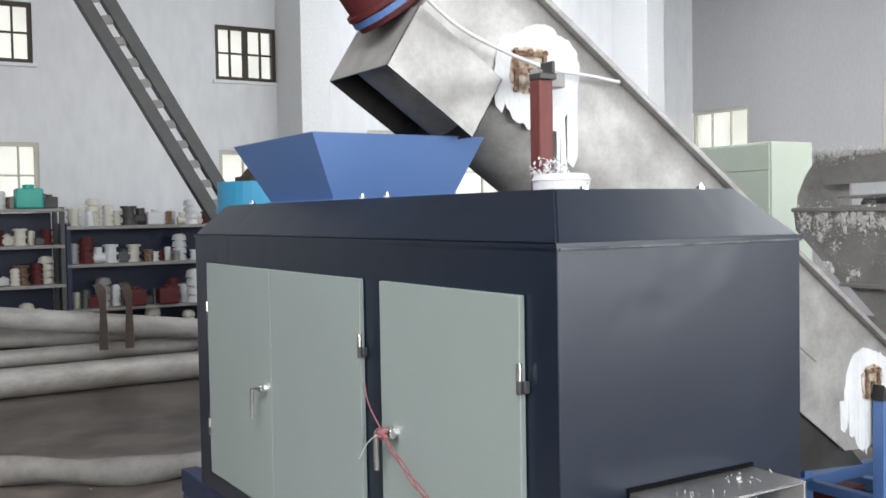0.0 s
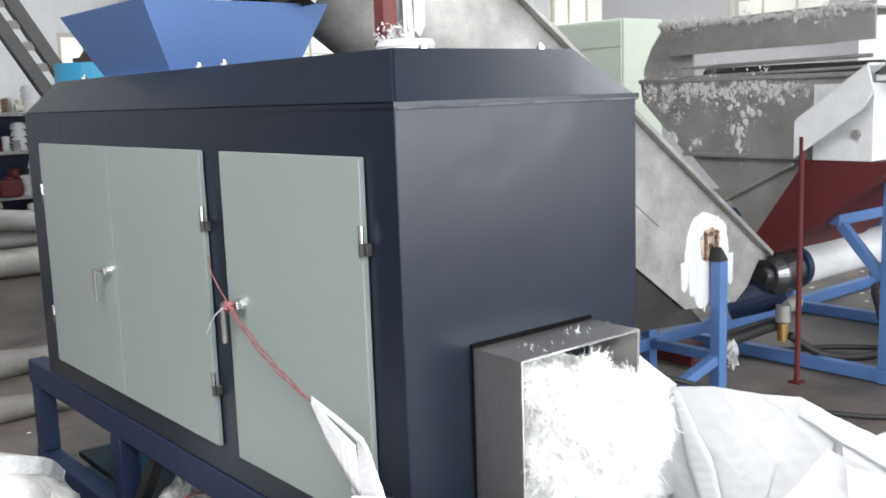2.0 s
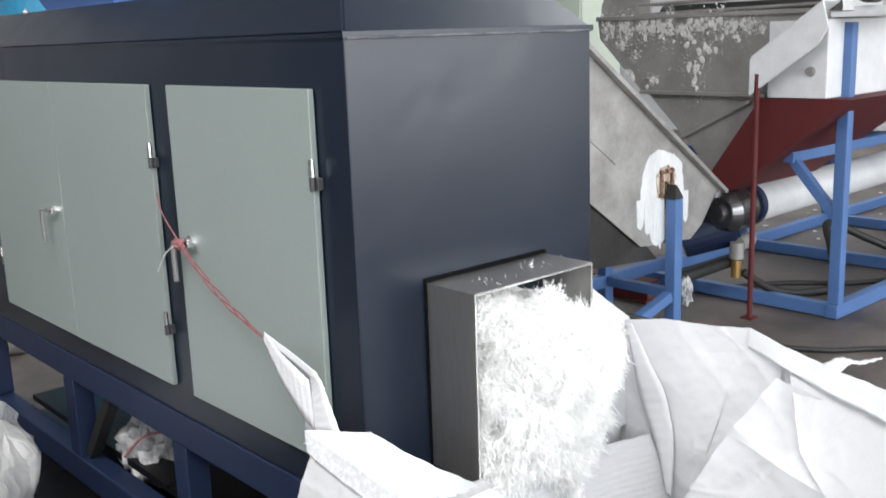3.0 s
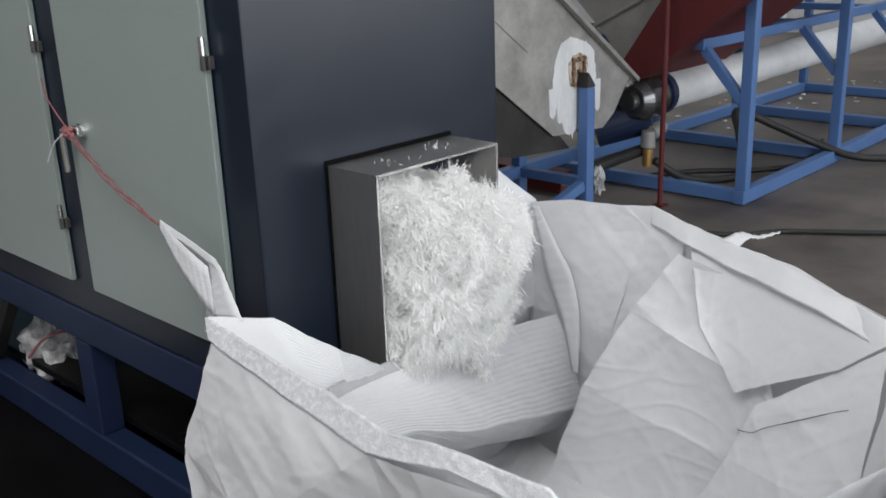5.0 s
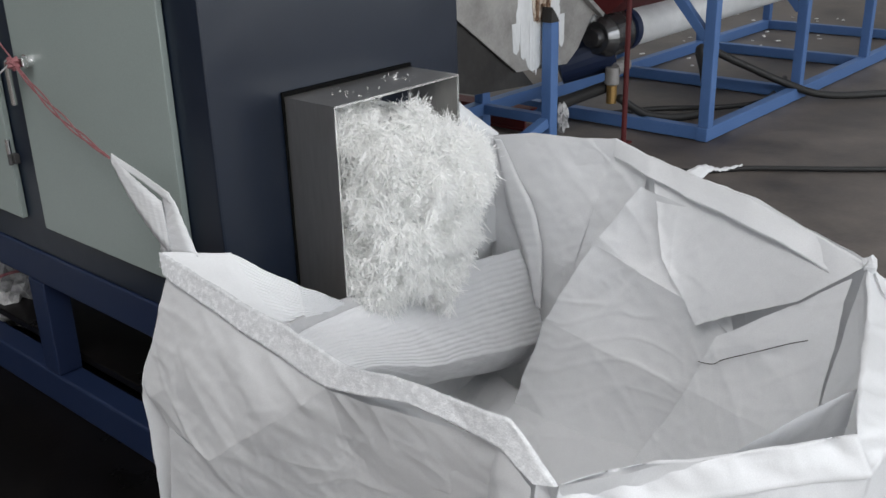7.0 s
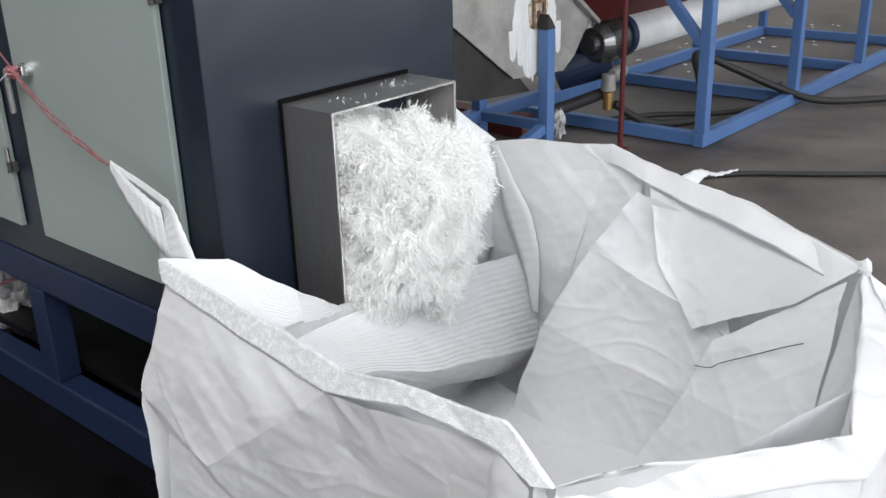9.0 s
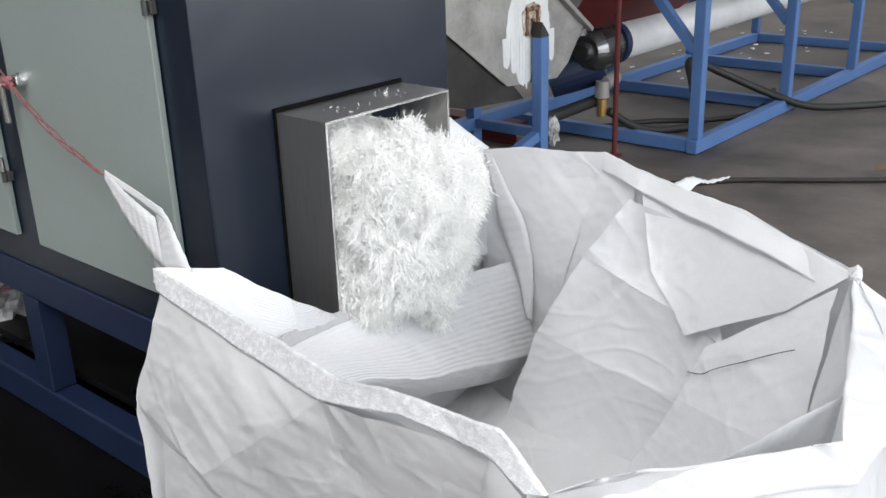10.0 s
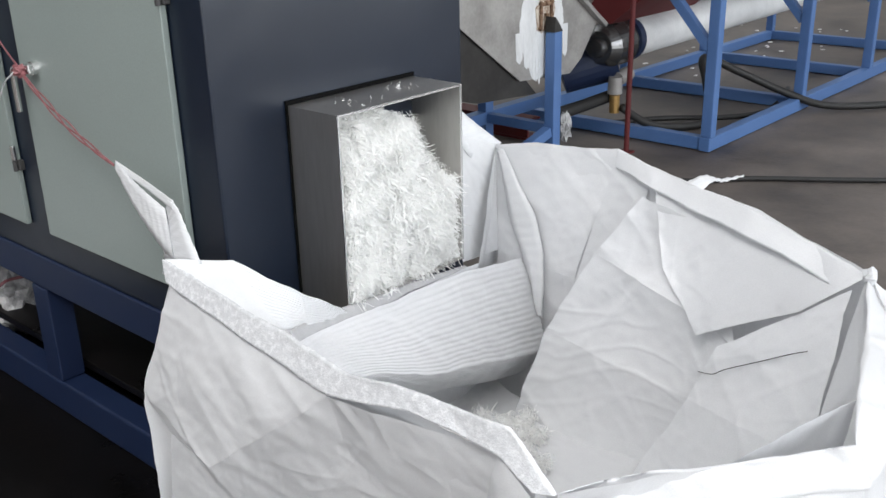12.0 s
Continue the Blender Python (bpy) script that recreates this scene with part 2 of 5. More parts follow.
def part(name, bm, mat, parent, label="", smooth=False):
    """Links a bmesh in world metres as one mesh under a thing or part."""
    bm.transform(Matrix.Translation(-origin(parent)))
    ob = new(name, mesh_of(name, bm, mat, smooth))
    ob.parent = parent
    return tagged(ob, label)


def single(name, bm, mat, at, label, category, group="", kind="", smooth=False):
    """A thing of one mesh, in world metres."""
    bm.transform(Matrix.Translation(-Vector(at)))
    ob = new(name, mesh_of(name, bm, mat, smooth))
    ob.location = at
    return tagged(ob, label, category, group, kind)


def box(bm, x0, x1, y0, y1, z0, z1, bevel=0.0, turn=None):
    m = Matrix.Translation(((x0 + x1) / 2, (y0 + y1) / 2, (z0 + z1) / 2))
    if turn is not None:
        m = m @ turn
    got = bmesh.ops.create_cube(bm, size=1, matrix=m @ Matrix.Diagonal((abs(x1 - x0), abs(y1 - y0), abs(z1 - z0), 1)))
    if bevel:
        edges = list({e for v in got["verts"] for e in v.link_edges})
        bmesh.ops.bevel(bm, geom=edges, offset=bevel, segments=2, affect="EDGES", profile=0.5)
    return bm


def boxed(*a, **k):
    return box(bmesh.new(), *a, **k)


def beam(bm, p0, p1, w, h, bevel=0.004, up=(0, 0, 1)):
    """A square tube from p0 to p1, w wide and h high."""
    p0, p1 = Vector(p0), Vector(p1)
    d = p1 - p0
    z = d.normalized()
    side = z.cross(Vector(up))
    if side.length < 1e-4:
        side = Vector((1, 0, 0))
    side.normalize()
    top = side.cross(z)
    m = Matrix((side, top, z)).transposed().to_4x4()
    m.translation = (p0 + p1) / 2
    got = bmesh.ops.create_cube(bm, size=1, matrix=m @ Matrix.Diagonal((w, h, d.length, 1)))
    if bevel:
        edges = list({e for v in got["verts"] for e in v.link_edges})
        bmesh.ops.bevel(bm, geom=edges, offset=bevel, segments=2, affect="EDGES", profile=0.5)
    return bm


def beamed(*a, **k):
    return beam(bmesh.new(), *a, **k)


def rod(bm, p0, p1, r0, r1=None, seg=24, caps=True):
    p0, p1 = Vector(p0), Vector(p1)
    d = p1 - p0
    m = d.to_track_quat("Z", "Y").to_matrix().to_4x4()
    m.translation = (p0 + p1) / 2
    bmesh.ops.create_cone(bm, cap_ends=caps, segments=seg, radius1=r0, radius2=r0 if r1 is None else r1, depth=d.length, matrix=m)
    return bm


def spline(pts, n, closed=False):
    """A smooth curve through the points, n steps to a span."""
    pts = [Vector(p) for p in pts]
    out, k = [], len(pts)
    for i in range(k if closed else k - 1):
        p = [pts[(i + j - 1) % k] if closed else pts[min(max(i + j - 1, 0), k - 1)] for j in range(4)]
        for s in range(n):
            t = s / n
            out.append(0.5 * (2 * p[1] + (p[2] - p[0]) * t + (2 * p[0] - 5 * p[1] + 4 * p[2] - p[3]) * t * t
                              + (3 * p[1] - p[0] - 3 * p[2] + p[3]) * t ** 3))
    return out if closed else out + [pts[-1]]


def tube(bm, pts, r, seg=8, n=10):
    """A round hose or wire along a smooth curve."""
    line = spline(pts, n)
    rings, up = [], Vector((0.13, 0.21, 1)).normalized()
    for i, p in enumerate(line):
        d = (line[min(i + 1, len(line) - 1)] - line[max(i - 1, 0)]).normalized()
        a = d.cross(up)
        a = a.normalized() if a.length > 1e-3 else Vector((1, 0, 0))
        b = a.cross(d)
        up = b
        rr = r(i / (len(line) - 1)) if callable(r) else r
        rings.append([bm.verts.new(p + rr * (math.cos(2 * math.pi * k / seg) * a + math.sin(2 * math.pi * k / seg) * b)) for k in range(seg)])
    for q, w in zip(rings, rings[1:]):
        for k in range(seg):
            bm.faces.new((q[k], q[(k + 1) % seg], w[(k + 1) % seg], w[k]))
    bm.faces.new(rings[0][::-1])
    bm.faces.new(rings[-1])
    return bm


def prism(bm, outline, a, b, lift):
    """A plate or body: outline of 2D points, lift(u, v, w) into space, from w = a to w = b."""
    lo = [bm.verts.new(lift(u, v, a)) for u, v in outline]
    hi = [bm.verts.new(lift(u, v, b)) for u, v in outline]
    k = len(outline)
    bm.faces.new(lo)
    bm.faces.new(hi[::-1])
    for i in range(k):
        bm.faces.new((lo[i], hi[i], hi[(i + 1) % k], lo[(i + 1) % k]))
    bmesh.ops.recalc_face_normals(bm, faces=bm.faces)
    return bm


def ribbon(bm, pts, widths, thick=0.002, n=8, ripple=0.0):
    """A woven strap: a centre line, and for each of its points the vector from edge to edge."""
    line, wide = spline(pts, n), spline(widths, n)
    rows = []
    for i, (p, w) in enumerate(zip(line, wide)):
        d = (line[min(i + 1, len(line) - 1)] - line[max(i - 1, 0)]).normalized()
        up = d.cross(w).normalized() * thick / 2
        sw = up.normalized() * ripple * math.sin(i * 1.7)
        rows.append([bm.verts.new(p + sw + s * w / 2 + q * up) for q in (1, -1) for s in (-1, -0.5, 0, 0.5, 1)])
    for r0, r1 in zip(rows, rows[1:]):
        for k in range(4):
            bm.faces.new((r0[k], r0[k + 1], r1[k + 1], r1[k]))
            bm.faces.new((r0[k + 6], r0[k + 5], r1[k + 5], r1[k + 6]))
        bm.faces.new((r0[5], r0[0], r1[0], r1[5]))
        bm.faces.new((r0[4], r0[9], r1[9], r1[4]))
    for r in (rows[0], rows[-1]):
        bm.faces.new((r[0], r[1], r[2], r[3], r[4], r[9], r[8], r[7], r[6], r[5]))
    bmesh.ops.recalc_face_normals(bm, faces=bm.faces)
    return bm


def blob(bm, at, r, rough=0.3, freq=3.0, sub=3, seed=0.0):
    """An uneven lump."""
    got = bmesh.ops.create_icosphere(bm, subdivisions=sub, radius=1.0)
    rx, ry, rz = r if isinstance(r, tuple) else (r, r, r)
    for v in got["verts"]:
        k = 1 + rough * noise.fractal(v.co * freq + Vector((seed, seed * 1.7, seed * 0.3)), 0.9, 2.0, 3)
        v.co = Vector(at) + Vector((v.co.x * rx, v.co.y * ry, v.co.z * rz)) * k
    return bm


# ---- the hall ----
WX0, WX1, WY0, WY1, HZ = -9.0, 14.0, -9.0, 13.0, 7.4


def wall_with_openings(name, along, at, lo, hi, thick, holes, mat, label):
    """A wall on x (along 'y') or y (along 'x'), cut through by holes (u0, u1, z0, z1)."""
    us = sorted({lo, hi, *[u for h in holes for u in h[:2]]})
    zs = sorted({0.0, HZ, *[z for h in holes for z in h[2:]]})
    bm = bmesh.new()
    for u0, u1 in zip(us, us[1:]):
        for z0, z1 in zip(zs, zs[1:]):
            uc, zc = (u0 + u1) / 2, (z0 + z1) / 2
            if any(h[0] < uc < h[1] and h[2] < zc < h[3] for h in holes):
                continue
            if along == "x":
                box(bm, u0, u1, min(at, at + thick), max(at, at + thick), z0, z1)
            else:
                box(bm, min(at, at + thick), max(at, at + thick), u0, u1, z0, z1)
    return single(name, bm, mat, (0, 0, 0), label, "wall", kind="structure")


single("floor", boxed(WX0 - 0.3, WX1 + 0.3, WY0 - 0.3, WY1 + 0.3, -0.2, 0), CONCRETE, (0, 0, 0), "dark worn concrete workshop floor with stains", "floor", kind="structure")
BACK_HOLES = [(3.56, 4.57, 4.11, 4.97), (-0.15, 0.89, 4.18, 5.04), (-0.15, 0.93, 1.65, 3.06), (3.58, 4.4, 1.9, 3.0), (6.2, 9.8, 2.0, 3.4)]
RIGHT_HOLES = [(11.5, 13.0, 2.4, 4.0), (6.6, 8.55, 2.6, 4.15), (2.0, 4.0, 2.6, 4.15)]
wall_with_openings("wall_north", "x", WY1, WX0, WX1, 0.3, BACK_HOLES, PLASTER, "pale plastered workshop wall with small windows")
wall_with_openings("wall_east", "y", WX1, WY0, WY1, 0.3, RIGHT_HOLES, WALLGREY, "grey plastered workshop wall with bright windows")
wall_with_openings("wall_south", "x", WY0, WX0, WX1, -0.3, [(-4.0, 11.0, 0.6, 5.2)], PLASTER, "unseen pale plastered wall with an assumed wide gateway")
# Out of view; darkened so that less fill reaches the door side.
wall_with_openings("wall_west", "y", WX0, WY0, WY1, -0.3, [(-8.0, 2.0, 2.5, 4.7)], WALLDARK, "unseen wall darkened to cut fill light, with assumed windows")
bm = bmesh.new()
for x0, x1 in ((WX0 - 0.3, -6.0), (-3.2, 7.1), (9.9, WX1 + 0.3)):
    box(bm, x0, x1, WY0 - 0.3, WY1 + 0.3, HZ, HZ + 0.2)
box(bm, -6.0, -3.2, WY0 - 0.3, -7.2, HZ, HZ + 0.2)
box(bm, -6.0, -3.2, 2.0, WY1 + 0.3, HZ, HZ + 0.2)
box(bm, 7.1, 9.9, WY0 - 0.3, -2.1, HZ, HZ + 0.2)
box(bm, 7.1, 9.9, 12.1, WY1 + 0.3, HZ, HZ + 0.2)
single("ceiling", bm, CEILING, (0, 0, 0), "unseen pale ceiling with openings for the added fill lamps", "ceiling", kind="structure")
for i, (a, b) in enumerate((((4.57, 5.05), (12.0, 13.0)), ((11.75, 12.2), (12.0, 13.0)))):
    single("pilaster", boxed(a[0], a[1], b[0], b[1] - 0.002, 0, HZ - 0.002, 0.01), PLASTERWHITE, (a[0], b[0], 0), "white plastered wall pillar of the hall", "pillar", kind="structure")
single("pilaster", boxed(13.0, 13.998, 5.0, 5.6, 0, HZ - 0.002, 0.01), PLASTERWHITE, (13.0, 5.0, 0), "white plastered wall pillar of the hall", "pillar", kind="structure")


def window(name, along, at, u0, u1, z0, z1, cols, rows, mat, label, heavy=0):
    """A framed window with bars and panes in an opening; heavy marks a thick middle post."""
    w = thing(name, (u0, at, z0) if along == "x" else (at, u0, z0), label, "window", kind="structure")

    def slab(u_a, u_b, z_a, z_b, d0, d1, mt, nm):
        bm = boxed(u_a, u_b, at + d0, at + d1, z_a, z_b) if along == "x" else boxed(at + d0, at + d1, u_a, u_b, z_a, z_b)
        return part(nm, bm, mt, w)
    f = 0.06
    for a in ((u0, u1, z0, z0 + f), (u0, u1, z1 - f, z1), (u0, u0 + f, z0 + f, z1 - f), (u1 - f, u1, z0 + f, z1 - f)):
        slab(*a, 0.02, 0.1, mat, "window_frame")
    for c in range(1, cols):
        u = u0 + (u1 - u0) * c / cols
        t = 0.045 if c == heavy else 0.014
        slab(u - t, u + t, z0 + f, z1 - f, 0.035, 0.085, mat, "glazing_bar")
    for r in range(1, rows):
        z = z0 + (z1 - z0) * r / rows
        slab(u0 + f, u1 - f, z - 0.014, z + 0.014, 0.04, 0.08, mat, "glazing_bar")
    pane = slab(u0 + f, u1 - f, z0 + f, z1 - f, 0.055, 0.061, GLASS, "pane")
    pane.visible_shadow = False
    slab(u0 - 0.05, u1 + 0.05, z0 - 0.05, z0 - 0.003, -0.05, 0.1, mat if mat is not FRAMEWOOD else PLASTERWHITE, "window_sill")
    return w


window("window_1", "x", WY1, *BACK_HOLES[0], 4, 2, FRAMEWOOD, "dark brown framed window with small panes", 2)
window("window_2", "x", WY1, *BACK_HOLES[1], 4, 2, FRAMEWOOD, "dark brown framed window with small panes", 2)
window("window_3", "x", WY1, *BACK_HOLES[2], 4, 3, CREAM, "cream framed low window behind the shelves")
window("window_4", "x", WY1, *BACK_HOLES[3], 2, 2, CREAM, "small cream framed window low in the wall")
window("window_5", "x", WY1, *BACK_HOLES[4], 6, 2, CREAM, "wide cream framed window behind the conveyor")
window("window_6", "y", WX1, *RIGHT_HOLES[0], 3, 2, CREAM, "bright cream framed window in the grey wall")
window("window_7", "y", WX1, *RIGHT_HOLES[1], 3, 2, CREAM, "bright cream framed window in the grey wall")
window("window_8", "y", WX1, *RIGHT_HOLES[2], 3, 2, CREAM, "bright cream framed window in the grey wall")
single("backdrop_north", boxed(-4, 15, 14.6, 14.62, -1, 9), DAYLIGHT, (0, 14.6, 0), "plain overcast distance outside the windows", "backdrop", kind="structure")
single("backdrop_east", boxed(15.6, 15.62, -4, 15, -1, 9), DAYLIGHT, (15.6, 0, 0), "plain overcast distance outside the windows", "backdrop", kind="structure")

# ---- the dewatering machine ----
ML, MW, MZ0, MZ1, RZ = 2.89, 0.91, 0.605, 1.852, 1.995
machine = thing("dewatering_machine", (0.45, 1.4, 0), "slate grey steel machine with pale green doors on blue frame", "machine")
D2, D1R, D1L = (0.133, 0.899), (1.044, 1.854), (1.858, 2.657)
# the casing, with chute and door openings left as recesses behind the doors
bm = bmesh.new()
box(bm, 0, MW, 0, ML, MZ0, MZ1, 0.006)
part("casing", bm, SLATE, machine, "slate grey painted sheet steel casing")
bm = bmesh.new()
IX, IY0, IY1 = 0.12, 0.16, 0.14
lower = [bm.verts.new(p) for p in ((0, 0, MZ1 + 0.001), (MW, 0, MZ1 + 0.001), (MW, ML, MZ1 + 0.001), (0, ML, MZ1 + 0.001))]
upper = [bm.verts.new(p) for p in ((IX, IY0, RZ), (MW - 0.10, IY0, RZ), (MW - 0.10, ML - IY1, RZ), (IX, ML - IY1, RZ))]
bm.faces.new(upper)
bm.faces.new(lower[::-1])
for i in range(4):
    bm.faces.new((lower[i], lower[(i + 1) % 4], upper[(i + 1) % 4], upper[i]))
bmesh.ops.bevel(bm, geom=bm.edges[:], offset=0.006, segments=2, affect="EDGES")
hood = part("hood", bm, SLATE, machine, "sloping slate grey roof hood")
part("hood_lip", box(box(bmesh.new(), -0.006, MW + 0.006, -0.006, -0.001, MZ1 - 0.012, MZ1 + 0.004), -0.006, -0.001, -0.001, ML, MZ1 - 0.010, MZ1 + 0.002), SLATE, machine)
# The seam with the highlight along it painted as a pale bead.
part("seam_bead", rod(bmesh.new(), (0.004, -0.0065, MZ1 - 0.012), (MW - 0.004, -0.0065, MZ1 - 0.012), 0.0035, seg=10), EDGELIGHT, machine, "pale seam under the hood, its highlight put into the colour")
part("edge_bead", rod(bmesh.new(), (0.001, 0.001, MZ0 + 0.01), (0.001, 0.001, MZ1 - 0.01), 0.002, seg=10), SLATE, machine)
for k, (x, y) in enumerate(((IX + 0.02, 1.32), (IX + 0.02, 1.13), (IX + 0.02, 2.45), (0.70, IY0 + 0.03), (0.25, IY0 + 0.03))):
    part("bolt", rod(rod(bmesh.new(), (x, y, RZ), (x, y, RZ + 0.008), 0.014, seg=6), (x, y, RZ + 0.008), (x, y, RZ + 0.018), 0.006, seg=8), CHROME, machine)


def door(y0, y1, hinge_y, hinge_far):
    d = part("door", boxed(-0.022, -0.003, y0, y1, 0.715, 1.72, 0.003), SAGE, machine, "pale grey-green enamelled door")
    for z in ((1.49, 0.93) if hinge_y > 0.5 else (1.50,)):
        s = 1 if hinge_far else -1
        hb = bmesh.new()
        rod(hb, (-0.024, hinge_y, z), (-0.024, hinge_y, z + 0.045), 0.008, seg=12)
        part("hinge_top", hb, CHROME, d, "bright hinge pin")
        hb = bmesh.new()
        rod(hb, (-0.024, hinge_y, z - 0.036), (-0.024, hinge_y, z - 0.002), 0.008, seg=12)
        box(hb, -0.018, -0.001, hinge_y - 0.016 * s if s > 0 else hinge_y - 0.016, hinge_y + 0.003, z - 0.034, z - 0.002, 0.002)
        part("hinge", hb, DARKSTEEL, d)
    return d


door_right = door(*D2, D2[0], False)
door_mid = door(*D1R, D1R[0], False)
door_far = door(*D1L, D1L[1], True)


def lock(parent, y, z, swing):
    body = bmesh.new()
    rod(body, (-0.022, y, z), (-0.038, y, z), 0.022, 0.020, seg=20)
    box(body, -0.054, -0.034, y - 0.016, y + 0.016, z - 0.014, z + 0.014, 0.005)
    part("lock", body, CHROME, parent, "chrome turning lock")
    h = bmesh.new()
    tube(h, ((-0.046, y, z), (-0.056, y + 0.05 * swing, z - 0.002), (-0.060, y + 0.066 * swing, z - 0.02), (-0.058, y + 0.070 * swing, z - 0.13)), 0.0085, 10, 8)
    part("handle", h, CHROME, parent, "bent chrome handle")


lock(door_mid, 1.915, 1.225, 1)
lock(door_right, 0.80, 1.245, 1)

# the steel outlet box at the end face
CX0, CX1, CZ0, CZ1, CY = 0.225, 0.690, 0.680, 1.198, -0.185
chute = bmesh.new()
t = 0.004
rings = []
for y in (CY, -0.001):
    for o in (0.0, t):
        rings.append([chute.verts.new(q) for q in ((CX0 + o, y, CZ0 + o), (CX1 - o, y, CZ0 + o), (CX1 - o, y, CZ1 - o), (CX0 + o, y, CZ1 - o))])
for a, b in ((0, 2), (1, 3), (0, 1), (2, 3)):
    for i in range(4):
        chute.faces.new((rings[a][i], rings[a][(i + 1) % 4], rings[b][(i + 1) % 4], rings[b][i]))
bmesh.ops.recalc_face_normals(chute, faces=chute.faces)
chute_part = part("outlet_box", chute, STEEL, machine, "brushed stainless outlet box with open mouth")
part("rim_edge", box(box(boxed(CX0, CX1, CY - 0.003, CY - 0.0005, CZ1 - 0.006, CZ1), CX0, CX0 + 0.006, CY - 0.003, CY - 0.0005, CZ0, CZ1 - 0.007),
                      CX1 - 0.006, CX1, CY - 0.003, CY - 0.0005, CZ0, CZ1 - 0.007), CHROME, chute_part)
# Black strips draw the dark of the open slot behind the outlet box.
part("rear_gap", box(boxed(CX0 - 0.006, CX1 + 0.004, -0.007, -0.0005, CZ1 + 0.001, CZ1 + 0.012), CX0 - 0.006, CX0 - 0.001, -0.007, -0.0005, CZ0, CZ1), GAP, machine)

# the blue stand under the machine, its shade put into the navy paint
for x in (0.045, MW - 0.045):
    part("top_rail", beamed((x, -0.0, 0.54), (x, ML + 0.35, 0.54), 0.09, 0.125, 0.008), NAVY, machine)
    part("bottom_rail", beamed((x, 0.02, 0.065), (x, ML + 0.35, 0.065), 0.09, 0.125, 0.008), NAVY, machine)
    for y in (0.10, 1.10, 2.10, ML + 0.28):
        part("leg", boxed(x - 0.044, x + 0.044, y - 0.05, y + 0.05, 0.129, 0.476, 0.006), NAVY, machine)
for y in (0.05, 1.45, ML + 0.28):
    part("cross_rail", beamed((0.092, y, 0.54), (MW - 0.092, y, 0.54), 0.09, 0.12, 0.008), NAVY, machine)
# Straight bar standing for the dark rubber belt that hangs here.
part("hanging_belt", beamed((0.05, 2.03, 0.14), (0.05, 1.75, 0.47), 0.05, 0.05), BLACKRUBBER, machine)
# Tray in the same black, so the shade below is in its colour too.
part("floor_tray", boxed(0.10, MW - 0.10, 0.12, ML, 0.14, 0.17, 0.004), SHADEBLACK, machine)

# the inlet hopper on the hood
hopper = thing("inlet_hopper", (0.48, 2.05, RZ), "blue painted flared sheet steel hopper bolted on the machine hood", "hopper")
HB, HT, HZT = (0.20, 0.76, 1.69, 2.36), (0.07, 0.875, 1.60, 2.49), 2.262


def panel(c0, c1, c2, c3, thick, mat, nm, parent, label=""):
    """A sheet through four corners, with thickness."""
    bm = bmesh.new()
    q = [Vector(c) for c in (c0, c1, c2, c3)]
    nn = (q[1] - q[0]).cross(q[3] - q[0]).normalized() * thick
    lo, hi = [bm.verts.new(c) for c in q], [bm.verts.new(c - nn) for c in q]
    bm.faces.new(lo)
    bm.faces.new(hi[::-1])
    for i in range(4):
        bm.faces.new((lo[(i + 1) % 4], lo[i], hi[i], hi[(i + 1) % 4]))
    return part(nm, bm, mat, parent, label)


bx0, bx1, by0, by1 = HB
tx0, tx1, ty0, ty1 = HT
corners_b = [(bx0, by0, RZ), (bx1, by0, RZ), (bx1, by1, RZ), (bx0, by1, RZ)]
corners_t = [(tx0, ty0, HZT), (tx1, ty0, HZT), (tx1, ty1, HZT), (tx0, ty1, HZT)]
for i in range(4):
    j = (i + 1) % 4
    panel(corners_b[i], corners_b[j], corners_t[j], corners_t[i], 0.004, HOPBLUE, "hopper_side", hopper)
part("foot_flange", box(boxed(bx0 - 0.03, bx1 + 0.03, by0 - 0.03, by0 - 0.003, RZ, RZ + 0.006), bx0 - 0.03, bx0 - 0.003, by0, by1, RZ, RZ + 0.006), HOPBLUE, hopper)

# the round white cap and the red prop on the hood
cap = thing("drive_cap", (0.80, 0.98, RZ), "round white plastic cap on the machine hood", "cap")
bm = rod(bmesh.new(), (0.80, 0.98, RZ), (0.80, 0.98, RZ + 0.055), 0.105, 0.108, 40)
part("cap_base", bm, WHITEPLASTIC, cap, smooth=False)
part("cap_top", rod(bmesh.new(), (0.80, 0.98, RZ + 0.056), (0.80, 0.98, RZ + 0.080), 0.112, 0.100, 40), WHITEPLASTIC, cap)

# ---- the inclined screw conveyor ----
AY0, AY1 = 1.52, 2.06
ADIR = Vector((0.82, 0, -0.572)).normalized()
AN = Vector((0.572, 0, 0.82)).normalized()
A0 = Vector((2.36, 0, 2.01))
conveyor = thing("screw_conveyor", (3.5, 1.8, 0), "inclined stainless screw conveyor with a U shaped trough on blue posts", "conveyor")


def on_auger(s, d, y):
    """A place s metres down the conveyor from its middle and d metres below its top edge."""
    return A0 + ADIR * s - AN * d + Vector((0, y, 0))


S0, S1, DEEP = -1.94, 2.04, 0.70
yc, half = (AY0 + AY1) / 2, (AY1 - AY0) / 2
prof = [(AY0, 0.0), (AY0, 0.15), (AY0, 0.30)]
for k in range(1, 24):
    a = math.pi * k / 24
    prof.append((yc - half * math.cos(a), 0.30 + (DEEP - 0.30) * math.sin(a)))
prof += [(AY1, 0.30), (AY1, 0.0)]
inner = [(min(max(y, AY0 + 0.004), AY1 - 0.004), d - 0.004) for y, d in prof]
bm = bmesh.new()
rows = []
for s in np.linspace(S0, 1.50, 12):
    rows.append([bm.verts.new(on_auger(s, d, y)) for y, d in prof] + [bm.verts.new(on_auger(s, d, y)) for y, d in inner[::-1]])
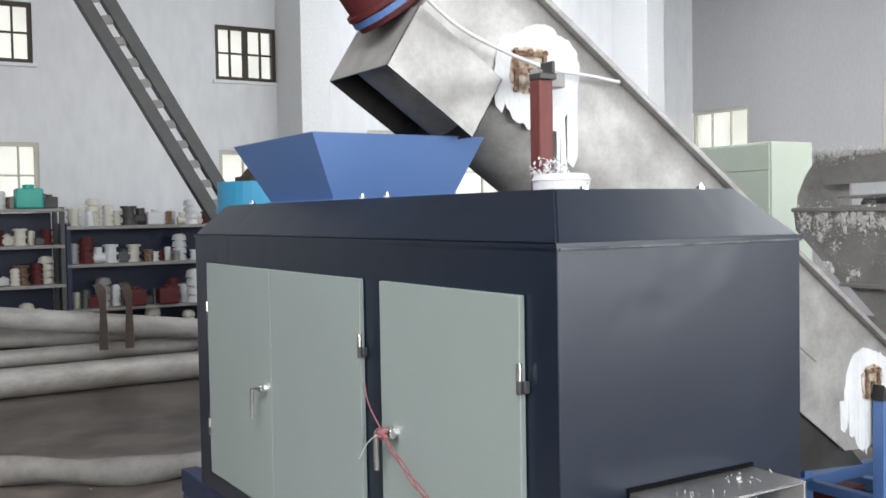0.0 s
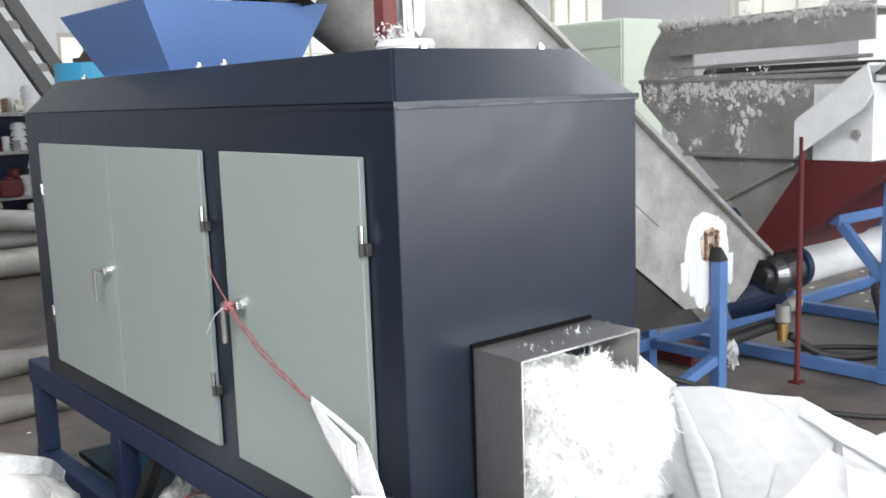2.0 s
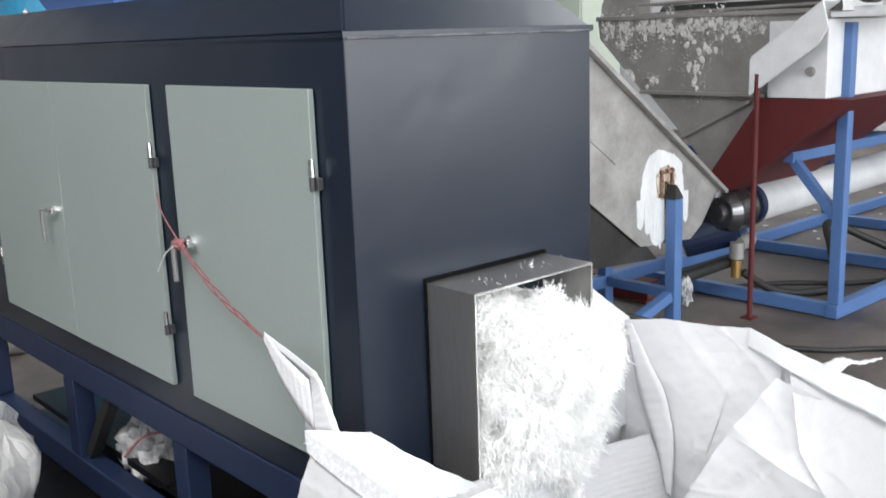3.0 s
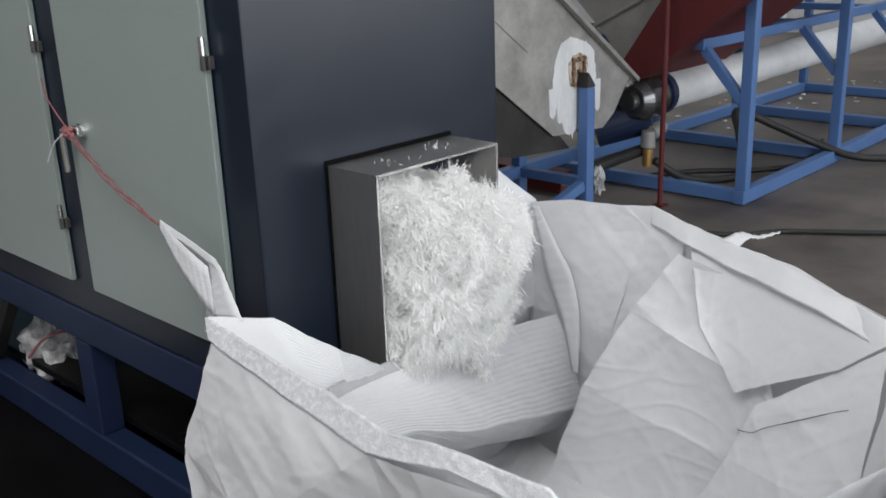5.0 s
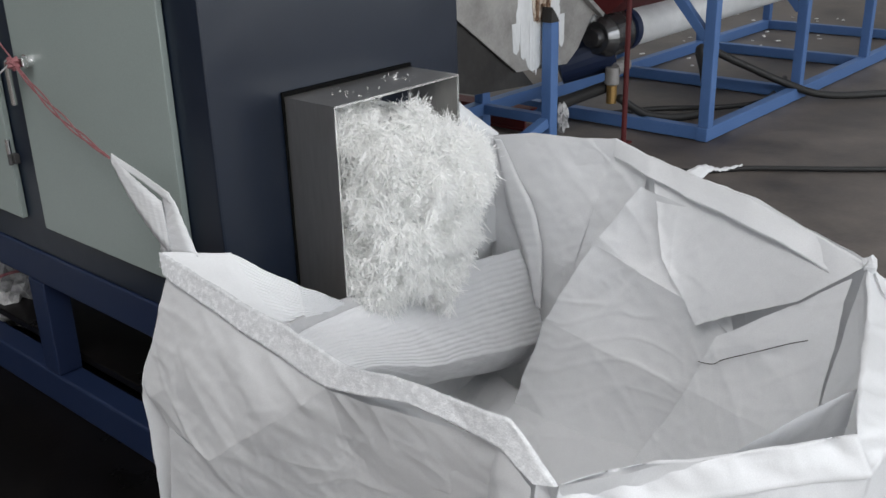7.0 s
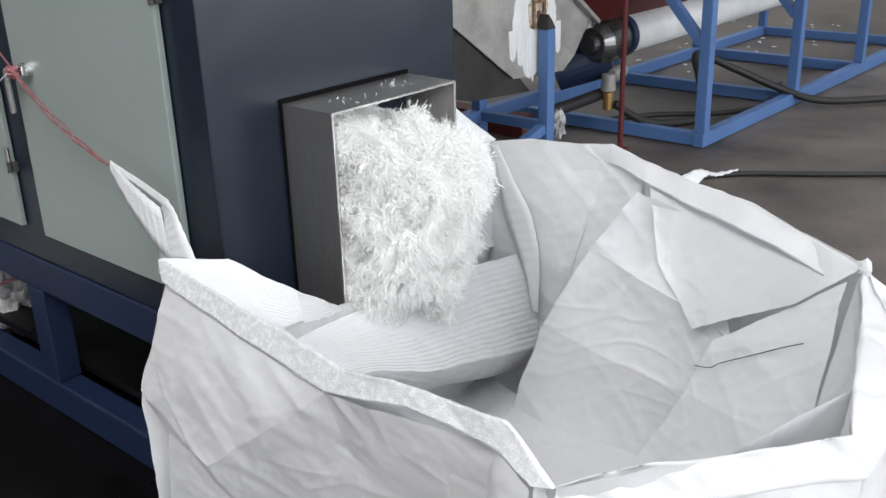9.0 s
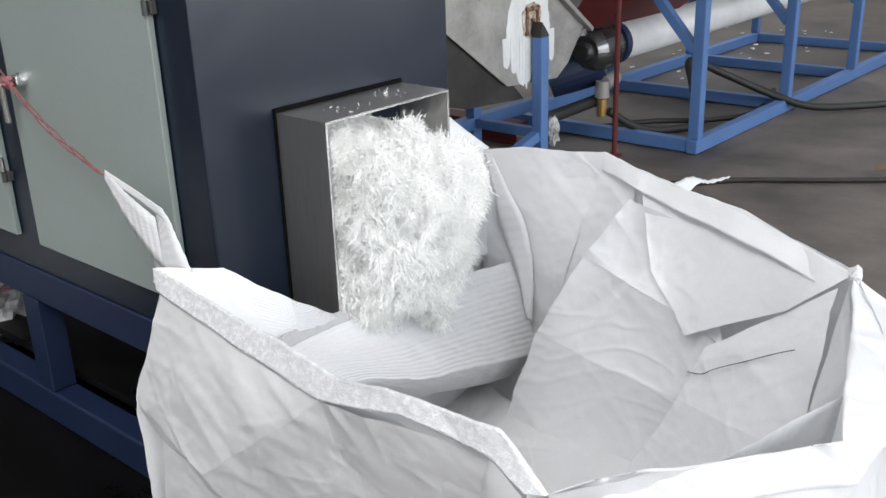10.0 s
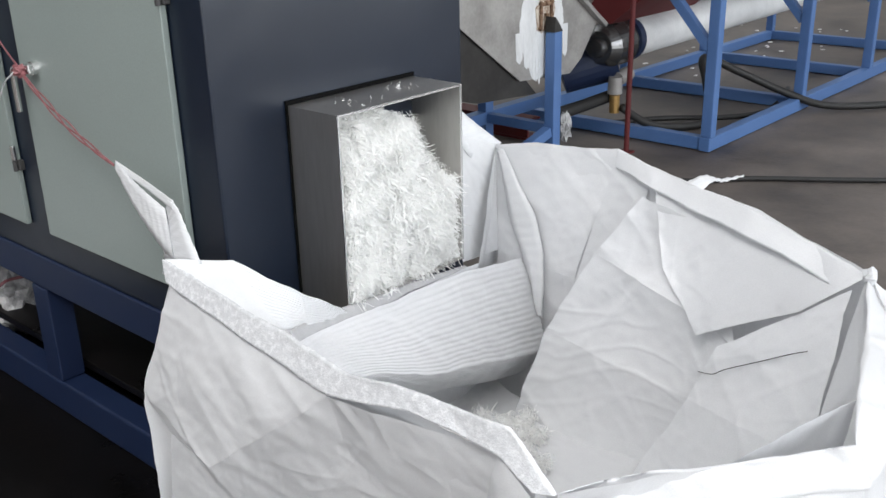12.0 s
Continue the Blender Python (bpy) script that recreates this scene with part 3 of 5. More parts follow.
for q, w in zip(rows, rows[1:]):
    for k in range(len(q)):
        bm.faces.new((q[k], q[(k + 1) % len(q)], w[(k + 1) % len(q)], w[k]))
bmesh.ops.recalc_face_normals(bm, faces=bm.faces)
part("trough", bm, DULLSTEEL, conveyor, "dull stainless trough with a round bottom", smooth=True)
# A near black wedge fills the space below the trough's lower end.
bm = bmesh.new()
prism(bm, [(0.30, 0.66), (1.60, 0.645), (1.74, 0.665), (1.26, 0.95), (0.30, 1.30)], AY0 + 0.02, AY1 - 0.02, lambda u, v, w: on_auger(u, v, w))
part("dark_wedge", bm, BLACKSTEEL, conveyor, "near black wedge below the trough")
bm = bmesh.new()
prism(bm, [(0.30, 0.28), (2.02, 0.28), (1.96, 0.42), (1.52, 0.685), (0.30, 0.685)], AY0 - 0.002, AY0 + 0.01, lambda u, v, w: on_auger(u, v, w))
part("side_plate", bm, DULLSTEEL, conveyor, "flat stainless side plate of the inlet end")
bm = bmesh.new()
prism(bm, [(1.502, 0.0), (S1, 0.0), (2.02, 0.28), (1.96, 0.42), (1.52, 0.684), (1.502, 0.684)], AY0 + 0.012, AY1, lambda u, v, w: on_auger(u, v, w))
prism(bm, [(1.502, 0.0), (S1, 0.0), (2.02, 0.278), (1.502, 0.278)], AY0, AY0 + 0.0115, lambda u, v, w: on_auger(u, v, w))
part("end_box", bm, DULLSTEEL, conveyor)
for s in (S0,):
    bm = bmesh.new()
    prism(bm, prof, s, s + 0.006, lambda u, v, w: on_auger(w, v, u))
    part("end_plate", bm, DULLSTEEL, conveyor)
for y in (AY0, AY1):
    o = -1 if y == AY0 else 1
    bm = bmesh.new()
    beam(bm, on_auger(S0, 0.008, y + o * 0.022), on_auger(S1 + 0.06, 0.008, y + o * 0.022), 0.044, 0.028, 0.004, AN)
    part("rim_flange", bm, DULLSTEEL, conveyor, "bent stainless rim flange")
part("cover", beamed(on_auger(S0, -0.012, yc), on_auger(S1, -0.012, yc), half * 2, 0.006, 0.001, AN), DULLSTEEL, conveyor)
part("seam_weld", beamed(on_auger(0.55, 0.40, AY0 - 0.003), on_auger(1.02, 0.40, AY0 - 0.003), 0.008, 0.006, 0.002, AN), GREYSTEEL, conveyor)
bm = bmesh.new()
tube(bm, [on_auger(S0, 0.36, yc), on_auger(S1 - 0.02, 0.36, yc)], 0.06, 12, 2)
part("screw_shaft", bm, GREYSTEEL, conveyor)

# discharge box below the upper end
E1 = ADIR


def spout_panel(c, nm, mat=DULLSTEEL):
    panel(*c, 0.004, mat, nm, conveyor)


SY0, SY1 = 1.49, 2.02


def sp(x, z, y):
    return Vector((x, y, z))


m0, m1 = sp(0.345, 2.525, SY0), sp(0.745, 2.25, SY0)
hgt = Vector((0.155, 0, 0.25))
spout_panel((m0, m1, m1 + hgt, m0 + hgt), "spout_front")
dy = Vector((0, SY1 - SY0, 0))
# Back and side near black: soot spots plus the mouth's shade, put into the colour.
spout_panel((m1 + dy, m0 + dy, m0 + dy + hgt, m1 + dy + hgt), "spout_back", BLACKSTEEL)
spout_panel((m0 + dy, m0, m0 + hgt, m0 + dy + hgt), "spout_end")
spout_panel((m1, m1 + dy, m1 + dy + hgt, m1 + hgt), "spout_side", BLACKSTEEL)
drive = bmesh.new()
ax = Vector((-0.60, 0, 0.80)).normalized()
p = m0 + AN * 0.27 + dy * 0.40 + ax * 0.06
rod(drive, p - ax * 0.03, p + ax * 0.9, 0.145, 0.16, 32)
rod(drive, p + ax * 0.03, p + ax * 0.05, 0.165, 0.165, 32)
part("drive_housing", drive, RED, conveyor, "dark red painted drive housing")
part("blue_seal", rod(bmesh.new(), p - ax * 0.005, p + ax * 0.022, 0.158, 0.158, 32), BLUE, conveyor, "blue seal ring")


def brushed_patch(cx, cz, rx, rz, seed, drips):
    """Hand brushed white paint round a weld, with an uneven edge, lying on the trough."""
    bm = bmesh.new()
    rim = []
    for k in range(72):
        a = 2 * math.pi * k / 72
        r = 1 + 0.16 * noise.noise(Vector((math.cos(a) * 1.6, math.sin(a) * 1.6, seed))) + 0.06 * noise.noise(Vector((math.cos(a) * 9, math.sin(a) * 9, seed)))
        low = max(0, -math.sin(a)) ** 2 * drips * (1 + 0.8 * noise.noise(Vector((math.cos(a) * 7, seed, 1))))
        rim.append((cx + rx * r * math.cos(a), cz + rz * r * math.sin(a) - low))
    return prism(bm, rim, AY0 - 0.0035, AY0 - 0.001, lambda u, v, w: Vector((u, w, v)))


part("paint_patch", brushed_patch(1.11, 2.55, 0.235, 0.20, 3.0, 0.05), WHITEWASH, conveyor, "white paint brushed round a weld")
for cx_, top_, low_, w_ in ((0.905, 2.50, 2.36, 0.035), (0.96, 2.48, 2.385, 0.04), (1.29, 2.5, 2.13, 0.04), (1.245, 2.5, 2.07, 0.022), (1.215, 2.45, 2.03, 0.010)):
    part("paint_run", prism(bmesh.new(), [(cx_ - w_, top_), (cx_ + w_, top_), (cx_ + w_ * 0.9, low_ + 0.05), (cx_ + w_ * 0.2, low_), (cx_ - w_ * 0.7, low_ + 0.03)], AY0 - 0.0032, AY0 - 0.001, lambda u, v, w: Vector((u, w, v))), WHITEWASH, conveyor)
for cx_, low_, w_ in ((3.20, 0.68, 0.035), (3.27, 0.64, 0.028), (3.34, 0.57, 0.010), (3.37, 0.55, 0.010), (3.40, 0.53, 0.010), (3.66, 0.66, 0.03)):
    part("paint_run", prism(bmesh.new(), [(cx_ - w_, 0.86), (cx_ + w_, 0.86), (cx_ + w_ * 0.9, low_ + 0.03), (cx_ + w_ * 0.2, low_), (cx_ - w_ * 0.7, low_ + 0.02)], AY0 - 0.0055, AY0 - 0.001, lambda u, v, w: Vector((u, w, v))), WHITEWASH, conveyor)
part("paint_patch", brushed_patch(3.42, 0.90, 0.23, 0.23, 8.0, 0.10), WHITEWASH, conveyor, "white paint brushed round a weld")


def scorch(cx, cz, w, h, seed):
    rim_ = []
    for k in range(48):
        a = 2 * math.pi * k / 48
        r = 1 + 0.22 * noise.noise(Vector((math.cos(a) * 2.5, math.sin(a) * 2.5, seed)))
        rim_.append((cx + w * r * math.copysign(abs(math.cos(a)) ** 0.6, math.cos(a)), cz + h * r * math.copysign(abs(math.sin(a)) ** 0.6, math.sin(a))))
    return prism(bmesh.new(), rim_, AY0 - 0.0065, AY0 - 0.0036, lambda u, v, w_: Vector((u, w_, v)))


part("scorch_mark", scorch(1.06, 2.55, 0.095, 0.10, 4.0), SCORCH, conveyor, "brown scorch round the weld")
part("scorch_mark", scorch(3.45, 0.93, 0.085, 0.10, 6.0), SCORCH, conveyor, "brown scorch round the weld")


def bracket(cx, cz, w, h):
    b = bmesh.new()
    for x in (cx - w / 2, cx + w / 2 - 0.018):
        box(b, x, x + 0.018, AY0 - 0.022, AY0 - 0.007, cz - h / 2, cz + h / 2, 0.003)
    box(b, cx - w / 2 + 0.019, cx + w / 2 - 0.019, AY0 - 0.020, AY0 - 0.007, cz + h / 2 - 0.022, cz + h / 2, 0.003)
    for k in range(9):
        blob(b, (cx + (k % 3 - 1) * w * 0.48, AY0 - 0.016, cz + (k // 3 - 1) * h * 0.48), 0.016, 0.5, 2, 1, k)
    return b


part("weld_plate", bracket(1.06, 2.545, 0.17, 0.17), RUST, conveyor, "burnt rusty weld plate")
part("weld_plate", bracket(3.45, 0.935, 0.12, 0.15), RUST, conveyor, "burnt rusty weld plate")
part("channel_bracket", box(boxed(1.09, 1.18, AY0 - 0.10, AY0 - 0.017, 2.47, 2.53, 0.003), 1.10, 1.125, AY0 - 0.06, AY0 - 0.017, 2.42, 2.58, 0.003), GREYSTEEL, conveyor, "welded steel channel")
# the lower blue post with its foot frame
part("post", boxed(3.435, 3.512, AY0 - 0.09, AY0 - 0.02, 0.0, 0.84, 0.005), BLUE, conveyor, "blue painted square steel post")
part("post_head", prism(bmesh.new(), [(3.43, 0.841), (3.517, 0.841), (3.47, 0.90), (3.44, 0.93)], AY0 - 0.09, AY0 - 0.02, lambda u, v, w: Vector((u, w, v))), BLACKSTEEL, conveyor)
part("foot_rail", beamed((3.13, AY0 - 0.05, 0.16), (3.433, AY0 - 0.05, 0.24), 0.06, 0.06), BLUE, conveyor)
part("foot_rail", beamed((2.2, 2.02, 0.24), (4.3, 2.02, 0.24), 0.08, 0.08), BLUE, conveyor)
part("post", boxed(3.465, 3.545, 1.98, 2.05, 0, 0.6, 0.005), BLUE, conveyor)
part("foot_rail", beamed((3.505, AY0 - 0.02, 0.24), (3.505, 1.98, 0.24), 0.06, 0.06), BLUE, conveyor)

prop = thing("red_prop", (0.745, 1.02, RZ + 0.05), "worn red steel prop standing on the machine hood", "prop")
px, py = 0.765, 1.05
part("tube", boxed(px - 0.032, px + 0.032, py - 0.032, py + 0.032, RZ, 2.43, 0.006), REDWORN, prop, "worn red primed square tube")
part("head_plate", box(boxed(px - 0.034, px + 0.045, py - 0.04, py + 0.03, 2.431, 2.455, 0.004), px + 0.02, px + 0.034, py - 0.045, py + 0.03, 2.455, 2.50, 0.004), DARKSTEEL, prop)
part("arm", beamed((px, py + 0.03, 2.45), (1.13, AY0 - 0.02, 2.50), 0.05, 0.05), GREYSTEEL, prop)
rope = bmesh.new()
tube(rope, [(0.30, 1.40, 2.98), (0.42, 1.40, 2.83), (0.62, 1.41, 2.69), (0.87, 1.42, 2.60), (1.12, 1.43, 2.545), (1.36, 1.44, 2.53), (1.53, 1.47, 2.52), (1.60, 1.60, 2.56)], 0.008, 8, 8)
single("rope", rope, WHITEPLASTIC, (0.3, 1.45, 2.5), "thin grey-white rope slung round the conveyor", "rope", smooth=True)


def shreds(bm, count, place, rng, size=(0.009, 0.030), width=(0.0004, 0.0023)):
    """Many curled slivers of film: place() gives a point and the way out of the heap."""
    for _ in range(count):
        p, way = place()
        d = Vector((rng.gauss(0, 1), rng.gauss(0, 1), rng.gauss(0, 1) - 0.5))
        d = (d - way * d.dot(way) * 0.55 + way * 0.25).normalized()
        s = d.cross(Vector((rng.gauss(0, 1), rng.gauss(0, 1), rng.gauss(0, 1)))).normalized()
        u = s.cross(d)
        ln_, w, c = rng.uniform(*size), rng.uniform(*width), rng.uniform(-0.9, 0.9)
        if rng.random() < 0.14:
            ln_, w = ln_ * 0.7, rng.uniform(0.003, 0.006)
        prev = None
        for k in range(4):
            f = k / 3
            q = p + d * ln_ * f + u * ln_ * c * f * f
            ww = w * (1 - 0.5 * f)
            row = (bm.verts.new(q - s * ww), bm.verts.new(q + s * ww))
            if prev:
                bm.faces.new((prev[0], prev[1], row[1], row[0]))
            prev = row
    return bm


def tufts(bm, count, place, rng, each=22, spread=0.010, size=(0.008, 0.024), width=(0.0004, 0.0014)):
    """Feathery tufts of film: the slivers of one tuft hang much the same way."""
    for _ in range(count):
        p, way = place()
        big = rng.choice((0.8, 0.9, 1.0, 1.2, 1.7))
        lean = (way * 0.55 + Vector((rng.gauss(0, 0.55), rng.gauss(0, 0.4), rng.gauss(-0.55, 0.5)))).normalized()
        for _ in range(each):
            q0 = p + Vector((rng.gauss(0, spread), rng.gauss(0, spread * 0.7), rng.gauss(0, spread)))
            d = (lean + 0.38 * Vector((rng.gauss(0, 1), rng.gauss(0, 1), rng.gauss(0, 1)))).normalized()
            s = d.cross(Vector((rng.gauss(0, 1), rng.gauss(0, 1), rng.gauss(0, 1)))).normalized()
            u = s.cross(d)
            ln_, w, c = big * rng.uniform(*size), big * rng.uniform(*width), rng.uniform(-0.6, 0.6)
            if rng.random() < 0.12:
                ln_, w = ln_ * 0.8, rng.uniform(0.0014, 0.0034)
            prev = None
            for k in range(3):
                f = k / 2
                q = q0 + d * ln_ * f + u * ln_ * c * f * f
                if q.y > CY - 0.02:
                    q.x = max(q.x, CX0 + 0.009)
                ww = w * (1 - 0.6 * f)
                row = (bm.verts.new(q - s * ww), bm.verts.new(q + s * ww))
                if prev:
                    bm.faces.new((prev[0], prev[1], row[1], row[0]))
                prev = row
    return bm


frng = random.Random(23)
tagged(part("fluff_scraps", shreds(bmesh.new(), 160, lambda: (Vector((px + frng.gauss(0, 0.035), py - 0.04 + frng.gauss(0, 0.02), RZ + 0.085 + abs(frng.gauss(0, 0.025)))), Vector((0, -0.3, 0.3))), frng, (0.01, 0.03), (0.001, 0.005)), WHITEPLASTIC, prop, "scraps of plastic fluff at the foot"), kind="stuff")

# ---- the washing line behind ----
line = thing("washing_line", (5.5, 1.6, 0), "stainless washing tank with red funnel on a blue frame", "washing machine")
FX = (4.40, 5.86, 7.28, 8.75)
FY0, FY1 = 0.885, 2.40
for y in (FY0, FY1):
    part("floor_rail", beamed((FX[0] - 0.05, y, 0.05), (FX[3] + 0.05, y, 0.05), 0.075, 0.09, 0.006), BLUE, line)
for i, x in enumerate(FX):
    part("cross_rail", beamed((x, FY0 + 0.039, 0.05), (x, FY1 - 0.039, 0.05), 0.075, 0.085, 0.006), BLUE, line)
    for y in (FY0, FY1):
        top = 1.84 if y == FY0 or i else 1.38
        if y == FY1 and i == 0:
            continue
        part("post", boxed(x - 0.037, x + 0.037, y - 0.037, y + 0.037, 0.0955, top, 0.006), BLUE, line)
    part("brace", beamed((x, FY0 + 0.03, 0.66), (x, 1.20, 0.98), 0.06, 0.06), BLUE, line)
    part("cradle_rail", beamed((x, 1.26, 1.01), (x, FY1 - 0.039, 1.01), 0.06, 0.06, 0.006), BLUE, line)
part("cradle_beam", beamed((FX[0] - 0.05, 1.22, 1.01), (FX[3] + 0.05, 1.22, 1.01), 0.07, 0.07, 0.006), BLUE, line)
for a in (0, 1, 2):
    part("side_rail", beamed((FX[a] + 0.038, FY0, 1.36), (FX[a + 1] - 0.038, FY0, 1.36), 0.06, 0.07), BLUE, line)
# the long screw tube
part("screw_tube", rod(bmesh.new(), (4.48, 1.55, 0.66), (10.5, 1.55, 0.72), 0.13, 0.13, 32), WHITEPLASTIC, line, "long pale round screw tube", smooth=True)
part("tube_flange", rod(bmesh.new(), (4.40, 1.55, 0.66), (4.46, 1.55, 0.66), 0.145, 0.145, 32), NAVY, line)
motor = part("motor_hub", rod(rod(rod(bmesh.new(), (4.22, 1.58, 0.64), (4.40, 1.57, 0.65), 0.15, 0.15, 32), (4.14, 1.58, 0.64), (4.22, 1.58, 0.64), 0.105, 0.15, 32), (4.09, 1.58, 0.64), (4.14, 1.58, 0.64), 0.06, 0.07, 16), HUBSTEEL, line, "bright turned steel hub")
part("drive_body", rod(bmesh.new(), (4.12, 1.86, 0.44), (4.35, 1.60, 0.56), 0.14, 0.17, 24), NAVY, line, "dark blue gear housing")
part("valve_elbow", rod(rod(bmesh.new(), (4.26, 1.50, 0.42), (4.40, 1.50, 0.44), 0.05, 0.05, 20), (4.24, 1.50, 0.33), (4.24, 1.50, 0.44), 0.05, 0.045, 20), GREYSTEEL, line)
part("brass_nipple", rod(bmesh.new(), (4.24, 1.50, 0.20), (4.24, 1.50, 0.32), 0.035, 0.035, 12), BRASS, line, "yellow brass pipe nipple")
part("drain_pipe", rod(bmesh.new(), (3.75, 1.62, 0.26), (4.35, 1.56, 0.30), 0.04, 0.04, 14), BLACKRUBBER, line)
# tank end wall, hood, slot and inclined guide plate
TX0, TX1 = 4.20, 6.9


def yz(u, v, w):
    return Vector((w, u, v))


part("tank_wall", prism(bmesh.new(), [(0.93, 1.41), (2.24, 1.41), (2.62, 1.78), (2.64, 1.91), (0.93, 1.91)], TX0, TX1, yz), GREYSTEEL, line, "stained grey steel tank end")
part("tank_rib", beamed((TX0 - 0.012, 0.93, 1.915), (TX0 - 0.012, 2.64, 1.92), 0.03, 0.03, 0.006), GREYSTEEL, line)
part("tank_rib", beamed((TX0 - 0.012, 1.30, 1.41), (TX0 - 0.012, 2.26, 1.415), 0.02, 0.025, 0.004), GREYSTEEL, line)
part("paddle_drum", rod(bmesh.new(), (TX0 + 0.17, 0.95, 1.935), (TX0 + 0.17, 2.19, 1.935), 0.06, 0.06, 24), DARKSTEEL, line, "wet dark drum behind the rim")
for x_, z_ in ((TX0 + 0.03, 2.02), (TX0 + 0.02, 1.955)):
    part("spray_bar", rod(bmesh.new(), (x_, 0.95, z_), (x_, 2.30, z_ - 0.02), 0.012, 0.012, 12), GREYSTEEL, line, "wet grey spray bar")
part("hood_cheek", prism(bmesh.new(), [(2.62, 2.02), (2.56, 2.15), (2.46, 2.28), (2.22, 2.283), (2.20, 1.93), (2.63, 1.93)], TX0 + 0.02, TX0 + 0.04, yz), DULLSTEEL, line)
part("hood_visor", prism(bmesh.new(), [(2.44, 2.30), (0.9, 2.33), (0.9, 2.11), (2.34, 2.085)], TX0 - 0.05, TX0 - 0.03, yz), GREYSTEEL, line, "grey steel hood visor streaked with wet fluff")
part("hood_top", boxed(TX0 - 0.029, TX0 + 0.6, 0.9, 2.44, 2.285, 2.30), GREYSTEEL, line)
part("guide_plate", prism(bmesh.new(), [(1.33, 1.42), (1.33, 1.64), (0.88, 1.96), (0.84, 1.82), (0.90, 1.72)], TX0 - 0.16, TX0 - 0.145, yz), WHITEPLASTIC, line, "pale inclined guide plate")
part("guide_lip", prism(bmesh.new(), [(1.33, 1.64), (1.33, 1.655), (0.88, 1.975), (0.88, 1.96)], TX0 - 0.145, TX0 + 0.05, yz), WHITEPLASTIC, line)
part("side_box", boxed(TX0 - 0.03, TX0 + 0.9, 0.90, 1.28, 1.40, 1.86, 0.004), WHITEPLASTIC, line, "pale grey side box")
part("box_knob", rod(bmesh.new(), (TX0 - 0.055, 1.0, 1.56), (TX0 - 0.03, 1.0, 1.56), 0.025, 0.03, 16), GREYSTEEL, line)
part("red_funnel", prism(bmesh.new(), [(0.74, 1.397), (1.33, 1.397), (1.69, 0.88), (1.52, 0.79)], TX0 - 0.02, TX0 + 1.1, yz), RED, line, "dark red painted funnel side")
part("steel_funnel", prism(bmesh.new(), [(1.335, 1.405), (2.22, 1.405), (1.85, 1.05), (1.70, 0.885)], TX0 + 0.03, TX0 + 1.2, yz), GREYSTEEL, line, "grey steel funnel")
part("funnel_rib", beamed((TX0 + 0.02, 1.42, 1.37), (TX0 + 0.02, 1.95, 1.10), 0.02, 0.06, 0.004, (1, 0, 0)), GREYSTEEL, line)
part("bearing_table", box(boxed(TX0 + 0.02, TX0 + 0.7, 0.45, 0.92, 1.87, 1.90, 0.004), TX0 + 0.1, TX0 + 0.5, 0.6, 0.82, 1.90, 1.93, 0.003), WHITEPLASTIC, line)
part("bearing", rod(rod(bmesh.new(), (TX0 + 0.05, 0.72, 2.02), (TX0 + 0.16, 0.72, 2.02), 0.075, 0.075, 20), (TX0 - 0.02, 0.72, 2.02), (TX0 + 0.4, 0.72, 2.02), 0.035, 0.035, 14), DARKSTEEL, line)
# wet fluff: ragged clumps under the rim, scraps lower on the wall, dribbles on the visor
CLINGS = []
for k in range(30):
    y = 1.36 + 0.042 * k + frng.uniform(-0.02, 0.02)
    CLINGS.append((TX0 - 0.012, y, 1.85 + frng.uniform(-0.03, 0.02), frng.uniform(0.018, 0.035), frng.choice((0.02, 0.03, 0.05, 0.07))))
for y, z, w, h in ((1.50, 1.82, 0.05, 0.05), (1.62, 1.83, 0.06, 0.06), (1.86, 1.80, 0.035, 0.06), (1.83, 1.60, 0.06, 0.035), (1.80, 1.48, 0.05, 0.07), (2.12, 1.83, 0.055, 0.035),
                   (2.30, 1.66, 0.02, 0.03), (2.42, 1.74, 0.02, 0.025), (2.36, 1.54, 0.04, 0.02), (2.16, 1.50, 0.03, 0.025), (1.72, 1.70, 0.05, 0.02), (2.36, 1.84, 0.02, 0.06)):
    CLINGS.append((TX0 - 0.010, y, z, w, h))
for k in range(34):
    CLINGS.append((TX0 - 0.055, 0.92 + 0.045 * k, 2.30 + frng.uniform(-0.02, 0.01), frng.uniform(0.012, 0.03), frng.choice((0.008, 0.012, 0.03))))


def fringe():
    x, y, z, w, h = frng.choice(CLINGS)
    return Vector((x - abs(frng.gauss(0, 0.008)), y + frng.gauss(0, w), z + frng.gauss(0, h))), Vector((-0.6, 0, -0.8))


bm = bmesh.new()
for x, y, z, w, h in CLINGS:
    for _ in range(7):
        r_ = frng.uniform(0.25, 0.65) * min(w, 0.035)
        blob(bm, (x, y + frng.gauss(0, w * 0.7), z + frng.gauss(0, h * 0.7)), (0.005, r_ * 0.9, r_ * 1.2), 0.9, 1.6, 1, frng.uniform(0, 50))
shreds(bm, 12000, fringe, frng, (0.004, 0.014), (0.0006, 0.0024))
tagged(part("clinging_fluff", bm, FOAM, line, "wet white fluff clinging to the steel"), kind="stuff")
rodt = bmesh.new()
rod(rodt, (4.05, 1.28, 0.012), (4.05, 1.28, 1.55), 0.017, 0.017, 12)
part("red_upright", rodt, RED, line, "thin dark red upright rod")
part("red_upright_foot", boxed(4.01, 4.09, 1.24, 1.32, 0, 0.012, 0.002), RED, line)

